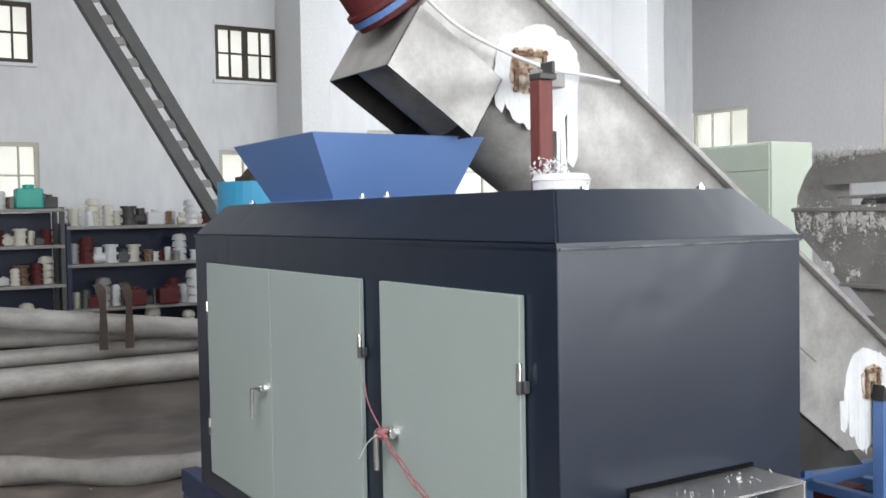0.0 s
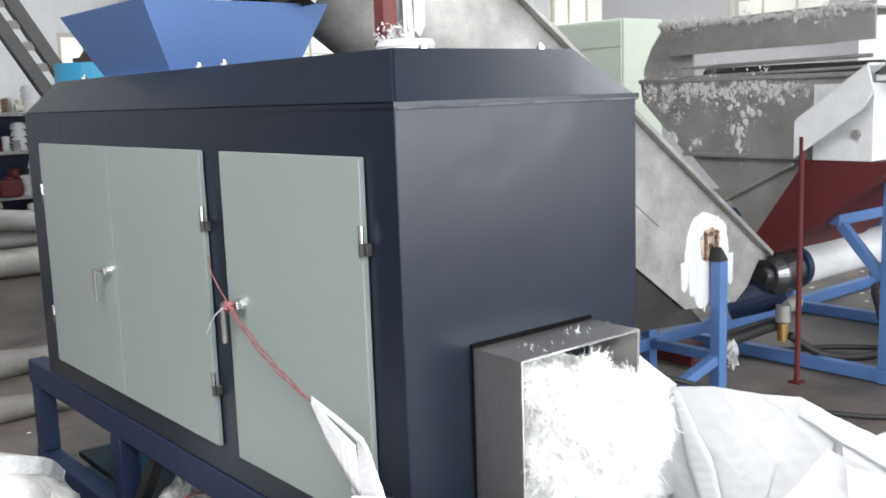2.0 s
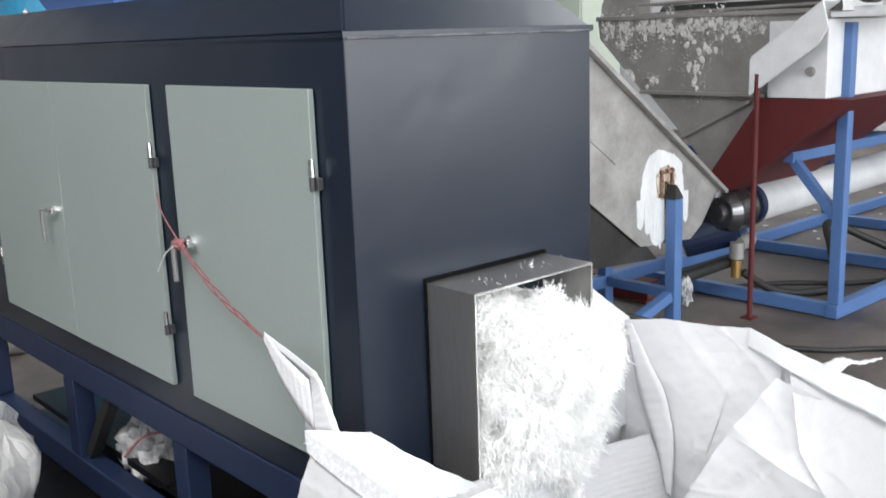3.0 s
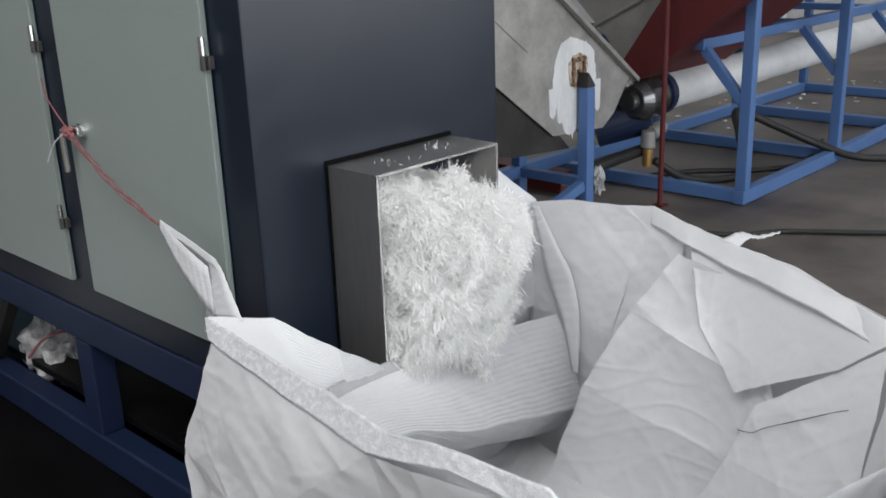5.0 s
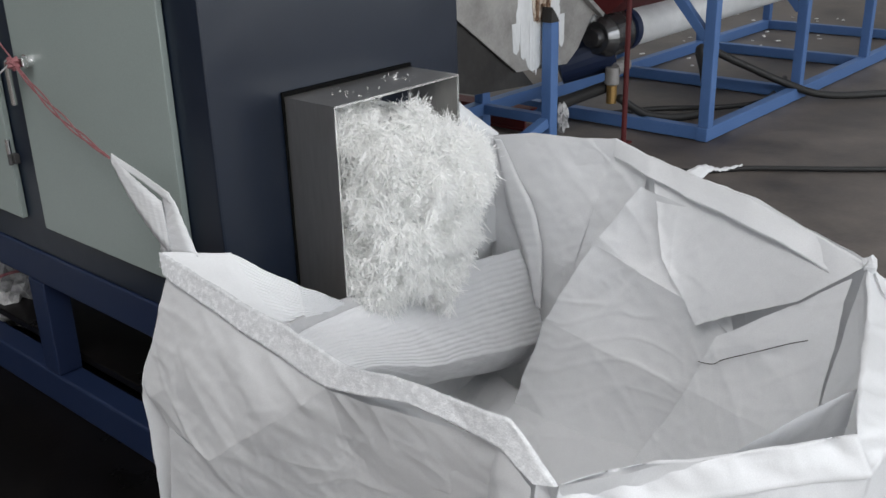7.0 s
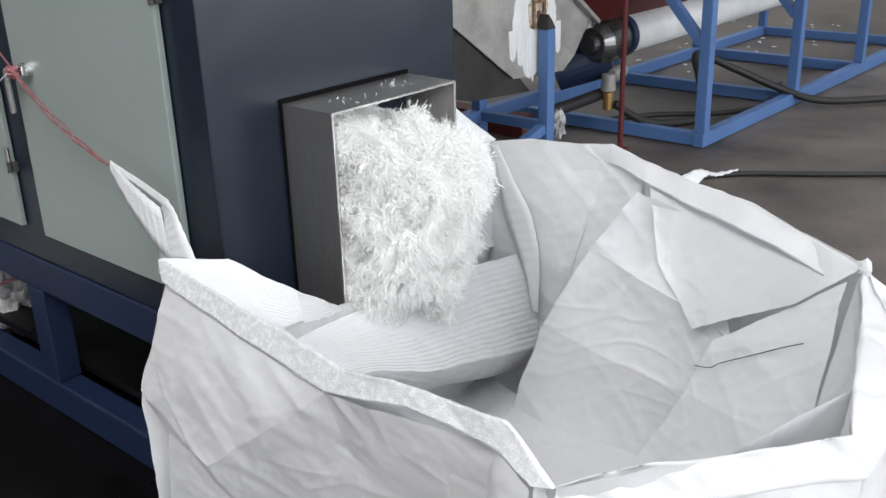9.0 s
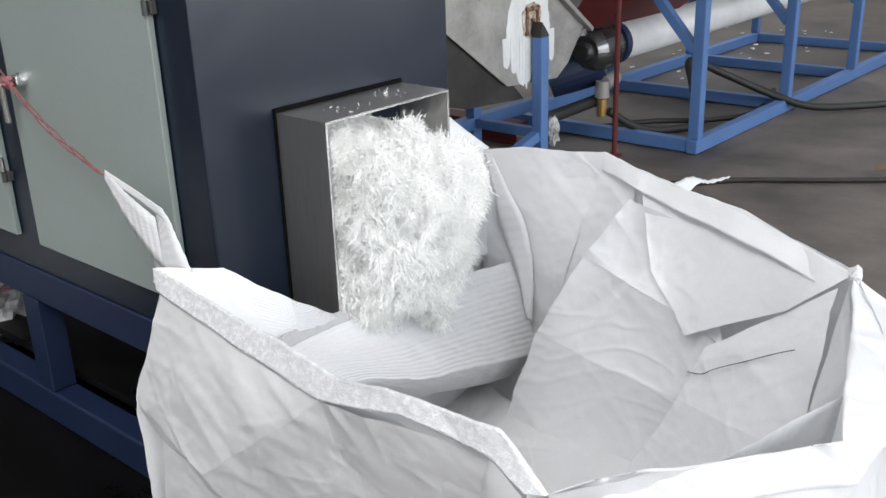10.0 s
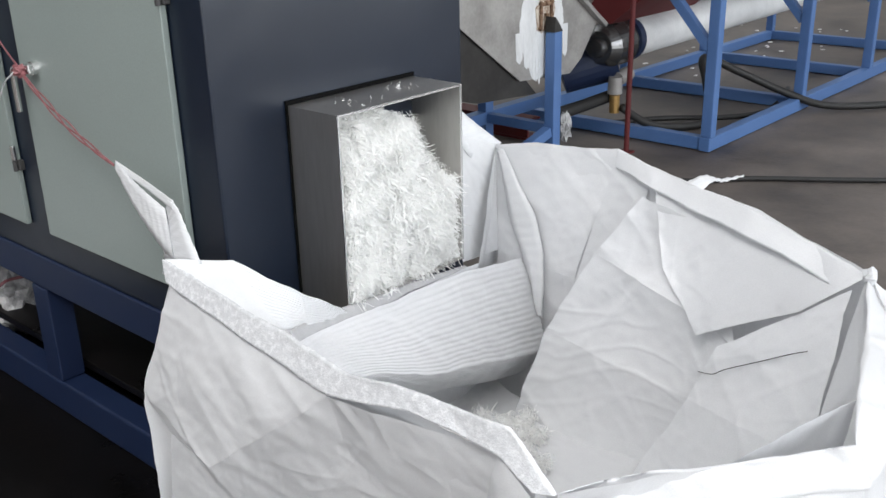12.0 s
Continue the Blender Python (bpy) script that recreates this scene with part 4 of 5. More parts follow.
single("red_beam", box(box(boxed(3.90, 4.06, 1.98, 4.2, 0.125, 0.14, 0.002), 3.915, 3.93, 1.98, 4.2, 0.016, 0.124), 3.90, 4.06, 1.98, 4.2, 0.0, 0.015, 0.002), RED, (3.98, 3.0, 0), "dark red steel beam lying on the floor", "beam")


def hose(pts, r, label):
    return single("hose", tube(bmesh.new(), pts, r, 10, 10), BLACKRUBBER, pts[0], label, "hose", smooth=True)


hose([(4.25, 1.45, 0.24), (4.45, 1.35, 0.10), (4.75, 1.25, 0.035), (5.0, 1.18, 0.06), (5.05, 1.25, 0.30), (5.2, 1.35, 0.44), (5.5, 1.2, 0.30), (5.75, 0.95, 0.14), (5.9, 0.68, 0.05), (6.3, 0.30, 0.04), (7.2, -0.4, 0.04), (8.6, -1.1, 0.04)], 0.028, "black rubber hose looping over the blue frame")
hose([(4.5, 1.75, 0.03), (4.9, 1.5, 0.03), (5.2, 1.15, 0.03), (5.6, 1.0, 0.03), (6.4, 1.2, 0.03)], 0.02, "black rubber hose on the floor")
hose([(2.4, 1.70, 0.30), (2.9, 1.42, 0.25), (3.3, 1.10, 0.08), (3.7, 0.62, 0.018), (3.95, 0.38, 0.018), (4.25, -0.06, 0.018), (4.55, -0.45, 0.018), (5.2, -1.2, 0.018), (6.2, -2.2, 0.018)], 0.016, "black cable trailing over the concrete floor")
scrap = bmesh.new()
for k in range(7):
    blob(scrap, (3.3 + random.uniform(-0.06, 0.06), 1.0 + random.uniform(-0.05, 0.05), 0.02), (0.05, 0.035, 0.02), 0.6, 2.5, 2, k)
single("film_scrap", scrap, CLEARFILM, (3.3, 1.0, 0), "crumpled scrap of clear film on the floor", "scrap")
scrap = bmesh.new()
blob(scrap, (3.66, 1.50, 0.22), (0.045, 0.04, 0.09), 0.6, 2.5, 3, 5)
single("film_bundle", scrap, CLEARFILM, (3.66, 1.5, 0.13), "crumpled clear film tied to the blue post", "film")
scrap = bmesh.new()
blob(scrap, (2.35, 1.75, 0.42), (0.10, 0.05, 0.07), 0.6, 2.5, 3, 9)
single("film_bundle", scrap, CLEARFILM, (2.35, 1.75, 0.35), "crumpled clear film caught under the conveyor", "film")
bm = bmesh.new()
for k in range(46):
    x, y = random.uniform(6.5, 9.8), random.gauss(2.3, 0.35)
    blob(bm, (x, y, 0.006), (random.uniform(0.01, 0.04), random.uniform(0.01, 0.03), 0.006), 0.5, 2, 1, k)
for k in range(40):
    x, y = random.uniform(-0.6, 5.0), random.uniform(1.6, 6.0)
    blob(bm, (x, y, 0.003), (random.uniform(0.005, 0.02), random.uniform(0.005, 0.015), 0.004), 0.5, 2, 1, k + 400)
single("floor_scraps", bm, FOAM, (5, 1.5, 0), "small scraps of white plastic strewn on the floor", "scraps", kind="stuff")
bm = bmesh.new()
for k in range(9):
    a = k / 9
    blob(bm, (4.75 + a * 0.55, -0.25 - a * 0.5 + random.uniform(-0.05, 0.05), 0.0025), (0.09, 0.05, 0.002), 0.6, 2.5, 2, k)
single("floor_stain", bm, ORANGE, (5, -0.5, 0), "faded orange mark worn into the concrete", "floor mark", kind="structure")

# ---- the far side of the hall ----
cab = thing("green_cabinet", (9.0, 7.3, 0), "tall pale green enamelled control cabinet", "cabinet")
part("body", boxed(8.7, 9.5, 6.55, 8.0, 0.1, 2.80, 0.01), PALEGREEN, cab)
part("plinth", boxed(8.75, 9.45, 6.6, 7.95, 0, 0.099), DARKSTEEL, cab)
for y0, y1 in ((6.58, 7.27), (7.28, 7.97)):
    d = part("door", boxed(8.68, 8.698, y0, y1, 0.15, 2.42, 0.003), PALEGREEN, cab)
    part("handle", boxed(8.655, 8.679, y0 + 0.05, y0 + 0.08, 1.2, 1.4, 0.004), DARKSTEEL, d)
part("top_panel", boxed(8.68, 8.698, 6.58, 7.97, 2.44, 2.77, 0.003), PALEGREEN, cab)
cab = thing("green_cabinet", (5.6, 9.2, 0), "pale green enamelled low cabinet", "cabinet")
part("body", boxed(5.0, 6.9, 9.0, 9.7, 0.1, 2.15, 0.01), PALEGREEN, cab)
part("plinth", boxed(5.05, 6.85, 9.05, 9.65, 0, 0.099), DARKSTEEL, cab)
for x0 in (5.02, 5.65, 6.28):
    d = part("door", boxed(x0, x0 + 0.6, 8.98, 8.998, 0.15, 2.1, 0.003), PALEGREEN, cab)
    part("handle", boxed(x0 + 0.05, x0 + 0.08, 8.955, 8.979, 1.1, 1.3, 0.004), DARKSTEEL, d)

tank = thing("blue_tank", (2.0, 7.2, 0), "bright blue plastic water tank with a dark lid", "tank")
bm = bmesh.new()
rod(bm, (2.02, 7.2, 0.0), (2.02, 7.2, 2.28), 0.42, 0.42, 32)
for z in (0.5, 1.0, 1.5, 2.0):
    rod(bm, (2.02, 7.2, z - 0.03), (2.02, 7.2, z + 0.03), 0.435, 0.435, 32)
part("body", bm, CYAN, tank, smooth=False)
part("lid", rod(rod(bmesh.new(), (2.02, 7.2, 2.281), (2.02, 7.2, 2.33), 0.25, 0.25, 24), (2.02, 7.2, 2.33), (2.02, 7.2, 2.42), 0.2, 0.13, 24), BROWN, tank, "brown screw lid")

truss = thing("steel_stair_stringer", (3.3, 10.0, 0), "dark grey steel lattice girder leaning across the hall", "girder")
ga, gb_ = Vector((0.55, 10.0, 5.45)), Vector((3.77, 10.0, 0.03))
gd = (gb_ - ga).normalized()
gn = Vector((-gd.z, 0, gd.x))
for o in (-0.13, 0.13):
    part("chord", beamed(ga + gn * o, gb_ + gn * o, 0.14, 0.15, 0.006, gn), GIRDER, truss)
for k in range(22):
    c = ga + gd * (0.2 + 0.28 * k)
    part("rung", beamed(c - gn * 0.06, c + gn * 0.06 + gd * 0.05, 0.10, 0.05, 0.003, (0, 1, 0)), GREYSTEEL, truss)


# shelves full of pipe fittings
def turned(bm, at, profile, s, seg=16):
    """A body of revolution: profile of (radius, height), times s."""
    rings = [[bm.verts.new((at[0] + r * s * math.cos(6.2832 * k / seg), at[1] + r * s * math.sin(6.2832 * k / seg), at[2] + h * s)) for k in range(seg)] for r, h in profile]
    for q, w in zip(rings, rings[1:]):
        for k in range(seg):
            bm.faces.new((q[k], q[(k + 1) % seg], w[(k + 1) % seg], w[k]))
    bm.faces.new(rings[0][::-1])
    bm.faces.new(rings[-1])
    return bm


def fitting(kind, at, s, mat):
    bm = bmesh.new()
    x, y, z = at
    if kind == 0:
        turned(bm, at, [(0.68 if i % 2 == 0 else 0.5, f) for i, f0, f1 in ((0, 0.0, 0.2), (1, 0.2, 0.7), (2, 0.7, 0.9), (3, 0.9, 1.4), (4, 1.4, 1.6)) for f in (f0, f1)], s)
    elif kind == 1:
        turned(bm, at, [q for f in range(4) for q in ((0.7, 0.62 * f), (0.6, 0.62 * f + 0.5), (0.4, 0.62 * f + 0.51), (0.4, 0.62 * f + 0.61))], s)
    elif kind == 2:
        rod(bm, (x - s * 0.6, y, z + s * 0.5), (x + s * 0.6, y, z + s * 0.5), s * 0.5, s * 0.5, 14)
        rod(bm, (x, y, z + s * 0.5), (x, y, z + s * 1.5), s * 0.35, s * 0.45, 14)
    else:
        box(bm, x - s * 0.7, x + s * 0.7, y - s * 0.5, y + s * 0.5, z, z + s * 1.1, s * 0.1)
        rod(bm, (x, y, z + s * 1.1), (x, y, z + s * 1.3), s * 0.3, s * 0.3, 12)
    names = ("pipe_coupling", "ring_fitting", "pipe_tee", "valve_block")
    tone = {WHITEPLASTIC: "white plastic", DARKSTEEL: "dark steel", RED: "red painted", GREYSTEEL: "grey steel", TEAL: "teal plastic", RUST: "rusty brown", CREAM: "cream", CYAN: "blue"}[mat]
    words = ("pipe coupling", "ribbed ring fitting", "pipe tee piece", "valve block")
    return single(names[kind], bm, mat, at, tone + " " + words[kind] + " on the storage shelf", "fitting", "shelf fittings")


def shelf_unit(x0, x1, decks, top, fill):
    sh = thing("storage_shelf", ((x0 + x1) / 2, 12.0, 0), "dark steel storage shelf crowded with pipe fittings", "shelf")
    for x in (x0, x1):
        for y in (11.72, 12.25):
            part("upright", boxed(x - 0.03, x + 0.03, y - 0.03, y + 0.03, 0, top, 0.003), NAVY if fill else DARKSTEEL, sh)
    for z in decks:
        part("deck", boxed(x0 - 0.02, x1 + 0.02, 11.68, 12.29, z - 0.045, z, 0.004), GREYSTEEL, sh)
    # Navy sheet added behind the fittings for the dark gaps between them.
    part("dark_back_sheet", boxed(x0 + 0.04, x1 - 0.04, 12.30, 12.31, 0.2, decks[0] - 0.05), NAVY, sh)
    mats = [WHITEPLASTIC, WHITEPLASTIC, CREAM, DARKSTEEL, WHITEPLASTIC, GREYSTEEL, RED, DARKSTEEL, CREAM, RUST]
    for z in decks:
        x = x0 + 0.12
        while x < x1 - 0.1:
            s = random.uniform(0.075, 0.165)
            fitting(random.choice((0, 1, 1, 2, 3, 0)), (x, random.uniform(11.8, 12.0), z + 0.001), s, random.choice(mats))
            x += s * random.uniform(1.02, 1.22)


shelf_unit(1.05, 3.9, (1.86, 1.35, 0.75, 0.3), 1.9, True)
shelf_unit(-1.9, 0.98, (2.10, 1.62, 1.10, 0.5), 2.12, False)
fitting(3, (0.58, 11.75, 2.102), 0.24, TEAL)
fitting(3, (1.9, 11.72, 0.752), 0.2, RED)
fitting(3, (2.35, 11.72, 0.752), 0.2, RED)
fitting(1, (2.75, 11.74, 0.752), 0.19, WHITEPLASTIC)

def shade_patch(cx, cy, rx, ry, seed):
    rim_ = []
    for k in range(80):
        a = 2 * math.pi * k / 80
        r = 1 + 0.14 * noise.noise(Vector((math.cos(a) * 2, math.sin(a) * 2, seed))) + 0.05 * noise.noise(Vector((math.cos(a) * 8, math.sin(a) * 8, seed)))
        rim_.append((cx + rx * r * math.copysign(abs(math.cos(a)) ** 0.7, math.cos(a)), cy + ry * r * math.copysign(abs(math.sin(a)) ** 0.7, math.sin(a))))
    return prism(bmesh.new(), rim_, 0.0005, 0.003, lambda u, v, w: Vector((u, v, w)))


# Thin sheet on the concrete with the machine's floor shade put into its colour.
single("floor_shade_sheet", shade_patch(0.15, 1.35, 0.98, 1.75, 2.0), SHADEBLACK, (0.15, 1.35, 0), "black sheet on the concrete that paints the shade under the machine", "stain", kind="structure")

# stacked steel tubes on the floor
for k, (y, z, r, dz) in enumerate(((9.62, 0.165, 0.165, 0.0), (9.97, 0.165, 0.165, 0.0), (9.80, 0.412, 0.10, 0.0), (9.93, 0.845, 0.11, -0.39), (9.66, 1.65, 0.125, -1.37))):
    bm = bmesh.new()
    rod(bm, (-6.0, y, z), (4.6, y + 0.05, z + dz), r, r * 0.97, 28)
    single("steel_tube", bm, TUBESTEEL, (0, y, z - r), "long dull grey steel tube in a floor stack", "tube", "stacked tubes", smooth=True)
for x in (0.98, 1.27):
    bm = bmesh.new()
    ribbon(bm, [(x, 9.75, 1.19), (x, 9.56, 1.13), (x + 0.01, 9.53, 0.95), (x + 0.02, 9.56, 0.70), (x + 0.02, 9.58, 0.45)], [(0.10, 0, 0), (0.11, 0, 0), (0.07, 0, 0), (0.09, 0, 0), (0.10, 0, 0)], 0.01)
    single("brown_rag", bm, BROWN, (x, 9.6, 0.6), "brown cloth strip hung over the stacked tubes", "rag")
bm = tube(bmesh.new(), [(-3.0, 6.6, 0.09), (-1.2, 6.15, 0.09), (-0.4, 5.75, 0.11), (0.2, 5.35, 0.09), (0.9, 5.3, 0.09), (2.4, 5.4, 0.09)], lambda u: 0.10 + 0.015 * math.sin(u * 23), 16, 12)
single("flat_hose", bm, LAYFLAT, (0, 5.6, 0), "limp grey-white layflat hose on the floor", "hose", smooth=True)
bm = tube(bmesh.new(), [(-2.5, 5.0, 0.07), (-1.2, 4.6, 0.08), (-0.3, 4.3, 0.07), (0.5, 4.2, 0.07)], lambda u: 0.08 + 0.012 * math.sin(u * 19), 16, 12)
single("flat_hose", bm, LAYFLAT, (-1, 4.5, 0), "limp grey-white layflat hose on the floor", "hose", smooth=True)

# filled sack beside the machine and a tied bundle under it
sack = thing("filled_sack", (-0.62, 1.95, 0), "full white woven sack with a ragged stitched top", "sack")
bm = blob(bmesh.new(), (-0.62, 1.95, 0.27), (0.40, 0.42, 0.30), 0.10, 2.2, 4, 4.0)
for v in bm.verts:
    v.co.z = max(v.co.z, 0.002)
part("body", bm, SACKCLOTH, sack, smooth=True)
part("stitched_top", ribbon(bmesh.new(), [(-0.85, 1.70, 0.50), (-0.62, 1.78, 0.58), (-0.38, 1.85, 0.52), (-0.26, 1.98, 0.40)], [(0, 0.03, 0.06), (0, 0.03, 0.07), (0.02, 0.02, 0.06), (0.02, 0.01, 0.05)], 0.005, 10, 0.0015), HEM, sack)
bundle = thing("tied_bundle", (0.20, 1.80, 0), "grey crumpled plastic bundle tied with red twine", "bundle")
part("body", blob(blob(bmesh.new(), (0.24, 1.83, 0.17), (0.14, 0.17, 0.16), 0.35, 3.0, 4, 2.0), (0.22, 1.75, 0.34), (0.05, 0.05, 0.08), 0.5, 3, 3, 7), CLEARFILM, bundle)
part("twine", tube(bmesh.new(), [(0.09, 1.80, 0.18), (0.14, 1.71, 0.28), (0.24, 1.67, 0.29), (0.36, 1.75, 0.26), (0.34, 1.85, 0.28)], 0.006, 6, 8), TWINE, bundle, "red twine")

# ---- the bulk bag under the outlet ----
def smooth_step(a, b, x):
    t_ = min(1, max(0, (x - a) / (b - a)))
    return t_ * t_ * (3 - 2 * t_)


def lattice(i, j, seed):
    return noise.cell_vector(Vector((i * 1.37 + 0.5, j * 2.11 + 0.5, seed + 0.5))).x * 2 - 1


def facets(a, b, seed):
    """Flat faces that meet in sharp creases: straight interpolation on a lattice of triangles."""
    a, b = a + 0.35 * b, b + 0.18 * a
    i, j = math.floor(a), math.floor(b)
    u, v = a - i, b - j
    if u + v < 1:
        return lattice(i, j, seed) * (1 - u - v) + lattice(i + 1, j, seed) * u + lattice(i, j + 1, seed) * v
    return lattice(i + 1, j + 1, seed) * (u + v - 1) + lattice(i + 1, j, seed) * (1 - v) + lattice(i, j + 1, seed) * (1 - u)


def ridges(a, b, seed):
    """Creases of a stiff woven sheet: sharp ridges of three leanings that come and go, on a soft billow."""
    wa, wb = noise.noise(Vector((a * 2.3, b * 2.3, seed))), noise.noise(Vector((a * 2.3 + 9, b * 2.3, seed)))
    a, b = a + 0.10 * wa, b + 0.10 * wb
    k = 0.9 * wb
    for c, s_, across, along, amount, z in ((0.88, 0.48, 4.0, 1.3, 1.0, 1.0), (0.70, -0.71, 6.5, 1.7, 0.7, 4.0), (0.20, 0.98, 13.0, 4.0, 0.35, 8.0), (0.95, -0.3, 17.0, 5.0, 0.3, 11.0)):
        u, v = a * c + b * s_, b * c - a * s_
        n = abs(noise.noise(Vector((u * across, v * along, seed + z))))
        come = 0.5 + 1.1 * noise.noise(Vector((a * 3.1, b * 3.1, seed + z + 20)))
        if come > 0:
            k += amount * min(1.0, come) * max(0.0, 1 - 4.5 * n) ** 1.5
    return k + 0.10 * noise.noise(Vector((a * 24, b * 24, seed)))


def sheet(bm, a, b, c, d, bulge=0.0, crease=0.008, seed=0.0, rib=0.0, steps=None, way=None):
    """One stretch of stiff woven sheet between four corners. way: its creases push that way and run on into the next stretch; else they die out at its folds."""
    a, b, c, d = (Vector(q) for q in (a, b, c, d))
    w, h = max((b - a).length, (c - d).length), max((d - a).length, (c - b).length)
    nrm = (b - a + c - d).cross(d - a + c - b)
    nrm.normalize()
    n, m = max(4, min(80, int(w / 0.008))), max(4, min(80, int(h / 0.008)))
    if rib:
        m = 110
    if steps:
        n, m = steps
    rows = []
    for j in range(m + 1):
        rows.append([])
        for i in range(n + 1):
            u, v = i / n, j / m
            p = a.lerp(b, u).lerp(d.lerp(c, u), v)
            edge = min(1, 6 * min(u, 1 - u, v, 1 - v))
            off = bulge * 14 * u * (1 - u) * v * (1 - v) + rib * math.sin(v * 120)
            if way:
                p = p + Vector(way) * crease * (0.55 * ridges(p.y, p.z, 2.0) + 1.5 * facets(p.y * 4.2, p.z * 3.6, 2.0))
            elif crease:
                off += crease * edge * (ridges(u * w, v * h, seed) + 0.35 * facets(u * w * 4.2, v * h * 3.6, seed))
            rows[-1].append(bm.verts.new(p + nrm * off))
    for q, s_ in zip(rows, rows[1:]):
        for k in range(n):
            bm.faces.new((q[k], q[k + 1], s_[k + 1], s_[k]))
    return bm


def cloth(name, bm, mat, label=""):
    """A part of the bag, with the slack waviness that runs through all of its cloth."""
    for v in bm.verts:
        p = v.co.copy()
        v.co = p + 0.0065 * noise.noise_vector(p * 4.3 + Vector((7, 1, 3))) + 0.0038 * noise.noise_vector(p * 12 + Vector((2, 5, 1))) + 0.0014 * noise.noise_vector(p * 34)
    return part(name, bm, mat, bag, label, smooth=True)


FINE = (72, 72)
bag = thing("bulk_bag", (0.34, -0.62, 0), "open white woven bulk bag hung under the outlet, partly filled", "bag")
# corners of the rim, from the strap corner round the side next to the aisle
FL, SEAM, R1, R2, R3 = (-0.185, -0.025, 0.913), (-0.215, -0.672, 0.850), (-0.22, -0.79, 0.874), (-0.22, -1.062, 0.884), (-0.235, -1.165, 0.81)
K1, K2, K3, K4, K5 = (-0.13, -1.205, 0.80), (0.03, -1.335, 0.80), (0.21, -1.480, 0.80), (0.38, -1.425, 0.80), (0.64, -1.345, 0.81)
RC, RF, BR, TR, BL = (0.88, -1.262, 0.846), (0.93, -0.95, 0.925), (0.985, -0.625, 0.972), (1.0, -0.51, 1.0), (0.93, -0.12, 0.965)
RM, RN, RO = (-0.05, -0.10, 0.888), (0.06, -0.205, 0.795), (0.20, -0.200, 0.700)
# the fold points of the outer wall
FLH, SL, N0, N1, N3 = (-0.205, -0.055, 0.868), (-0.235, -0.628, 0.792), (-0.232, -0.85, 0.845), (-0.232, -1.045, 0.833), (-0.245, -1.13, 0.802)
L1, L2, CE = (-0.25, 0.06, 0.56), (-0.235, -0.03, 0.465), (-0.25, -0.205, 0.458)
D1, D2, D3 = (-0.178, -0.28, 0.29), (-0.172, -0.64, 0.50), (-0.182, -0.97, 0.62)
E0, E1, E2, E3, G = (-0.02, -0.03, 0.0), (-0.225, 0.06, 0.0), (-0.27, -0.60, 0.0), (-0.28, -1.12, 0.0), (-0.03, -0.02, 0.45)
bm = bmesh.new()
sheet(bm, FLH, SL, CE, L1, -0.02, 0.01, 1, 0.0, FINE, (-1, 0, 0))
sheet(bm, L1, CE, CE, L2, 0, 0.004, 2, 0.0, FINE, (-1, 0, 0))
sheet(bm, CE, SL, D2, D1, 0.0, 0.009, 3, 0.0, FINE, (-1, 0, 0))
sheet(bm, SL, N1, D3, D2, 0.0, 0.012, 4, 0.0, FINE, (-1, 0, 0))
sheet(bm, N1, N3, E3, D3, -0.01, 0.012, 5, 0.0, FINE, (-1, 0, 0))
sheet(bm, D1, D2, E2, E1, -0.03, 0.010, 6, 0.0, FINE, (-1, 0, 0))
sheet(bm, L2, CE, D1, E1, 0.0, 0.006, 7, 0.0, FINE, (-1, 0, 0))
sheet(bm, D2, D3, E3, E2, -0.03, 0.012, 8, 0.0, FINE, (-1, 0, 0))
sheet(bm, RM, FLH, L1, G, 0.0, 0.005, 9, 0.0, FINE, (-1, 0, 0))
sheet(bm, G, L1, E1, E0, 0.0, 0.006, 10, 0.0, FINE, (-1, 0, 0))
bmesh.ops.remove_doubles(bm, verts=bm.verts[:], dist=0.0005)
cloth("outer_side", bm, FABRIC, "smooth white woven wall with one long slanting crease")
bm = bmesh.new()
FOOT = [(-0.28, -1.12), (-0.14, -1.27), (0.0, -1.38), (0.20, -1.50), (0.42, -1.49), (0.70, -1.43), (0.93, -1.30), (1.0, -0.95), (1.02, -0.62), (1.04, -0.50), (0.98, -0.06)]
TOPS = [N3] + [(q[0] * 1.0 + (0.02 if k > 3 else 0.0), q[1] - (0.025 if k < 3 else 0.085), q[2] - 0.06) for k, q in enumerate((K1, K2, K3, K4, K5))] + [(RC[0] + 0.01, RC[1] - 0.01, RC[2]), RF, BR, TR, BL]
for k in range(10):
    sheet(bm, TOPS[k], TOPS[k + 1], (*FOOT[k + 1], 0.0), (*FOOT[k], 0.0), -0.03, 0.012, 20 + k)
sheet(bm, BL, (0.74, -0.20, 0.655), (0.74, -0.10, 0.0), (0.98, -0.06, 0.0), 0.0, 0.006, 30)
sheet(bm, (0.74, -0.20, 0.655), (0.20, -0.20, 0.655), (0.19, -0.06, 0.0), (0.74, -0.10, 0.0), 0.0, 0.008, 31)
sheet(bm, (0.20, -0.20, 0.655), RM, (-0.02, -0.03, 0.0), (0.19, -0.06, 0.0), 0.0, 0.008, 32)
cloth("outer_side", bm, FABRIC, "white woven wall of the bag")
# the inner faces: slack panels with sharp slanting edges
T2, P2A, P2B, P2C = (0.93, -0.63, 0.90), (0.885, -0.522, 0.715), (0.805, -0.395, 0.465), (0.714, -0.324, 0.135)
X1, X2, X3, X4 = (0.94, -0.82, 0.86), (0.86, -0.97, 0.58), (0.82, -0.97, 0.385), (0.745, -0.93, 0.13)
P1C, P1D, P1F = (0.87, -0.745, 0.734), (0.828, -0.866, 0.585), (0.82, -1.142, 0.75)
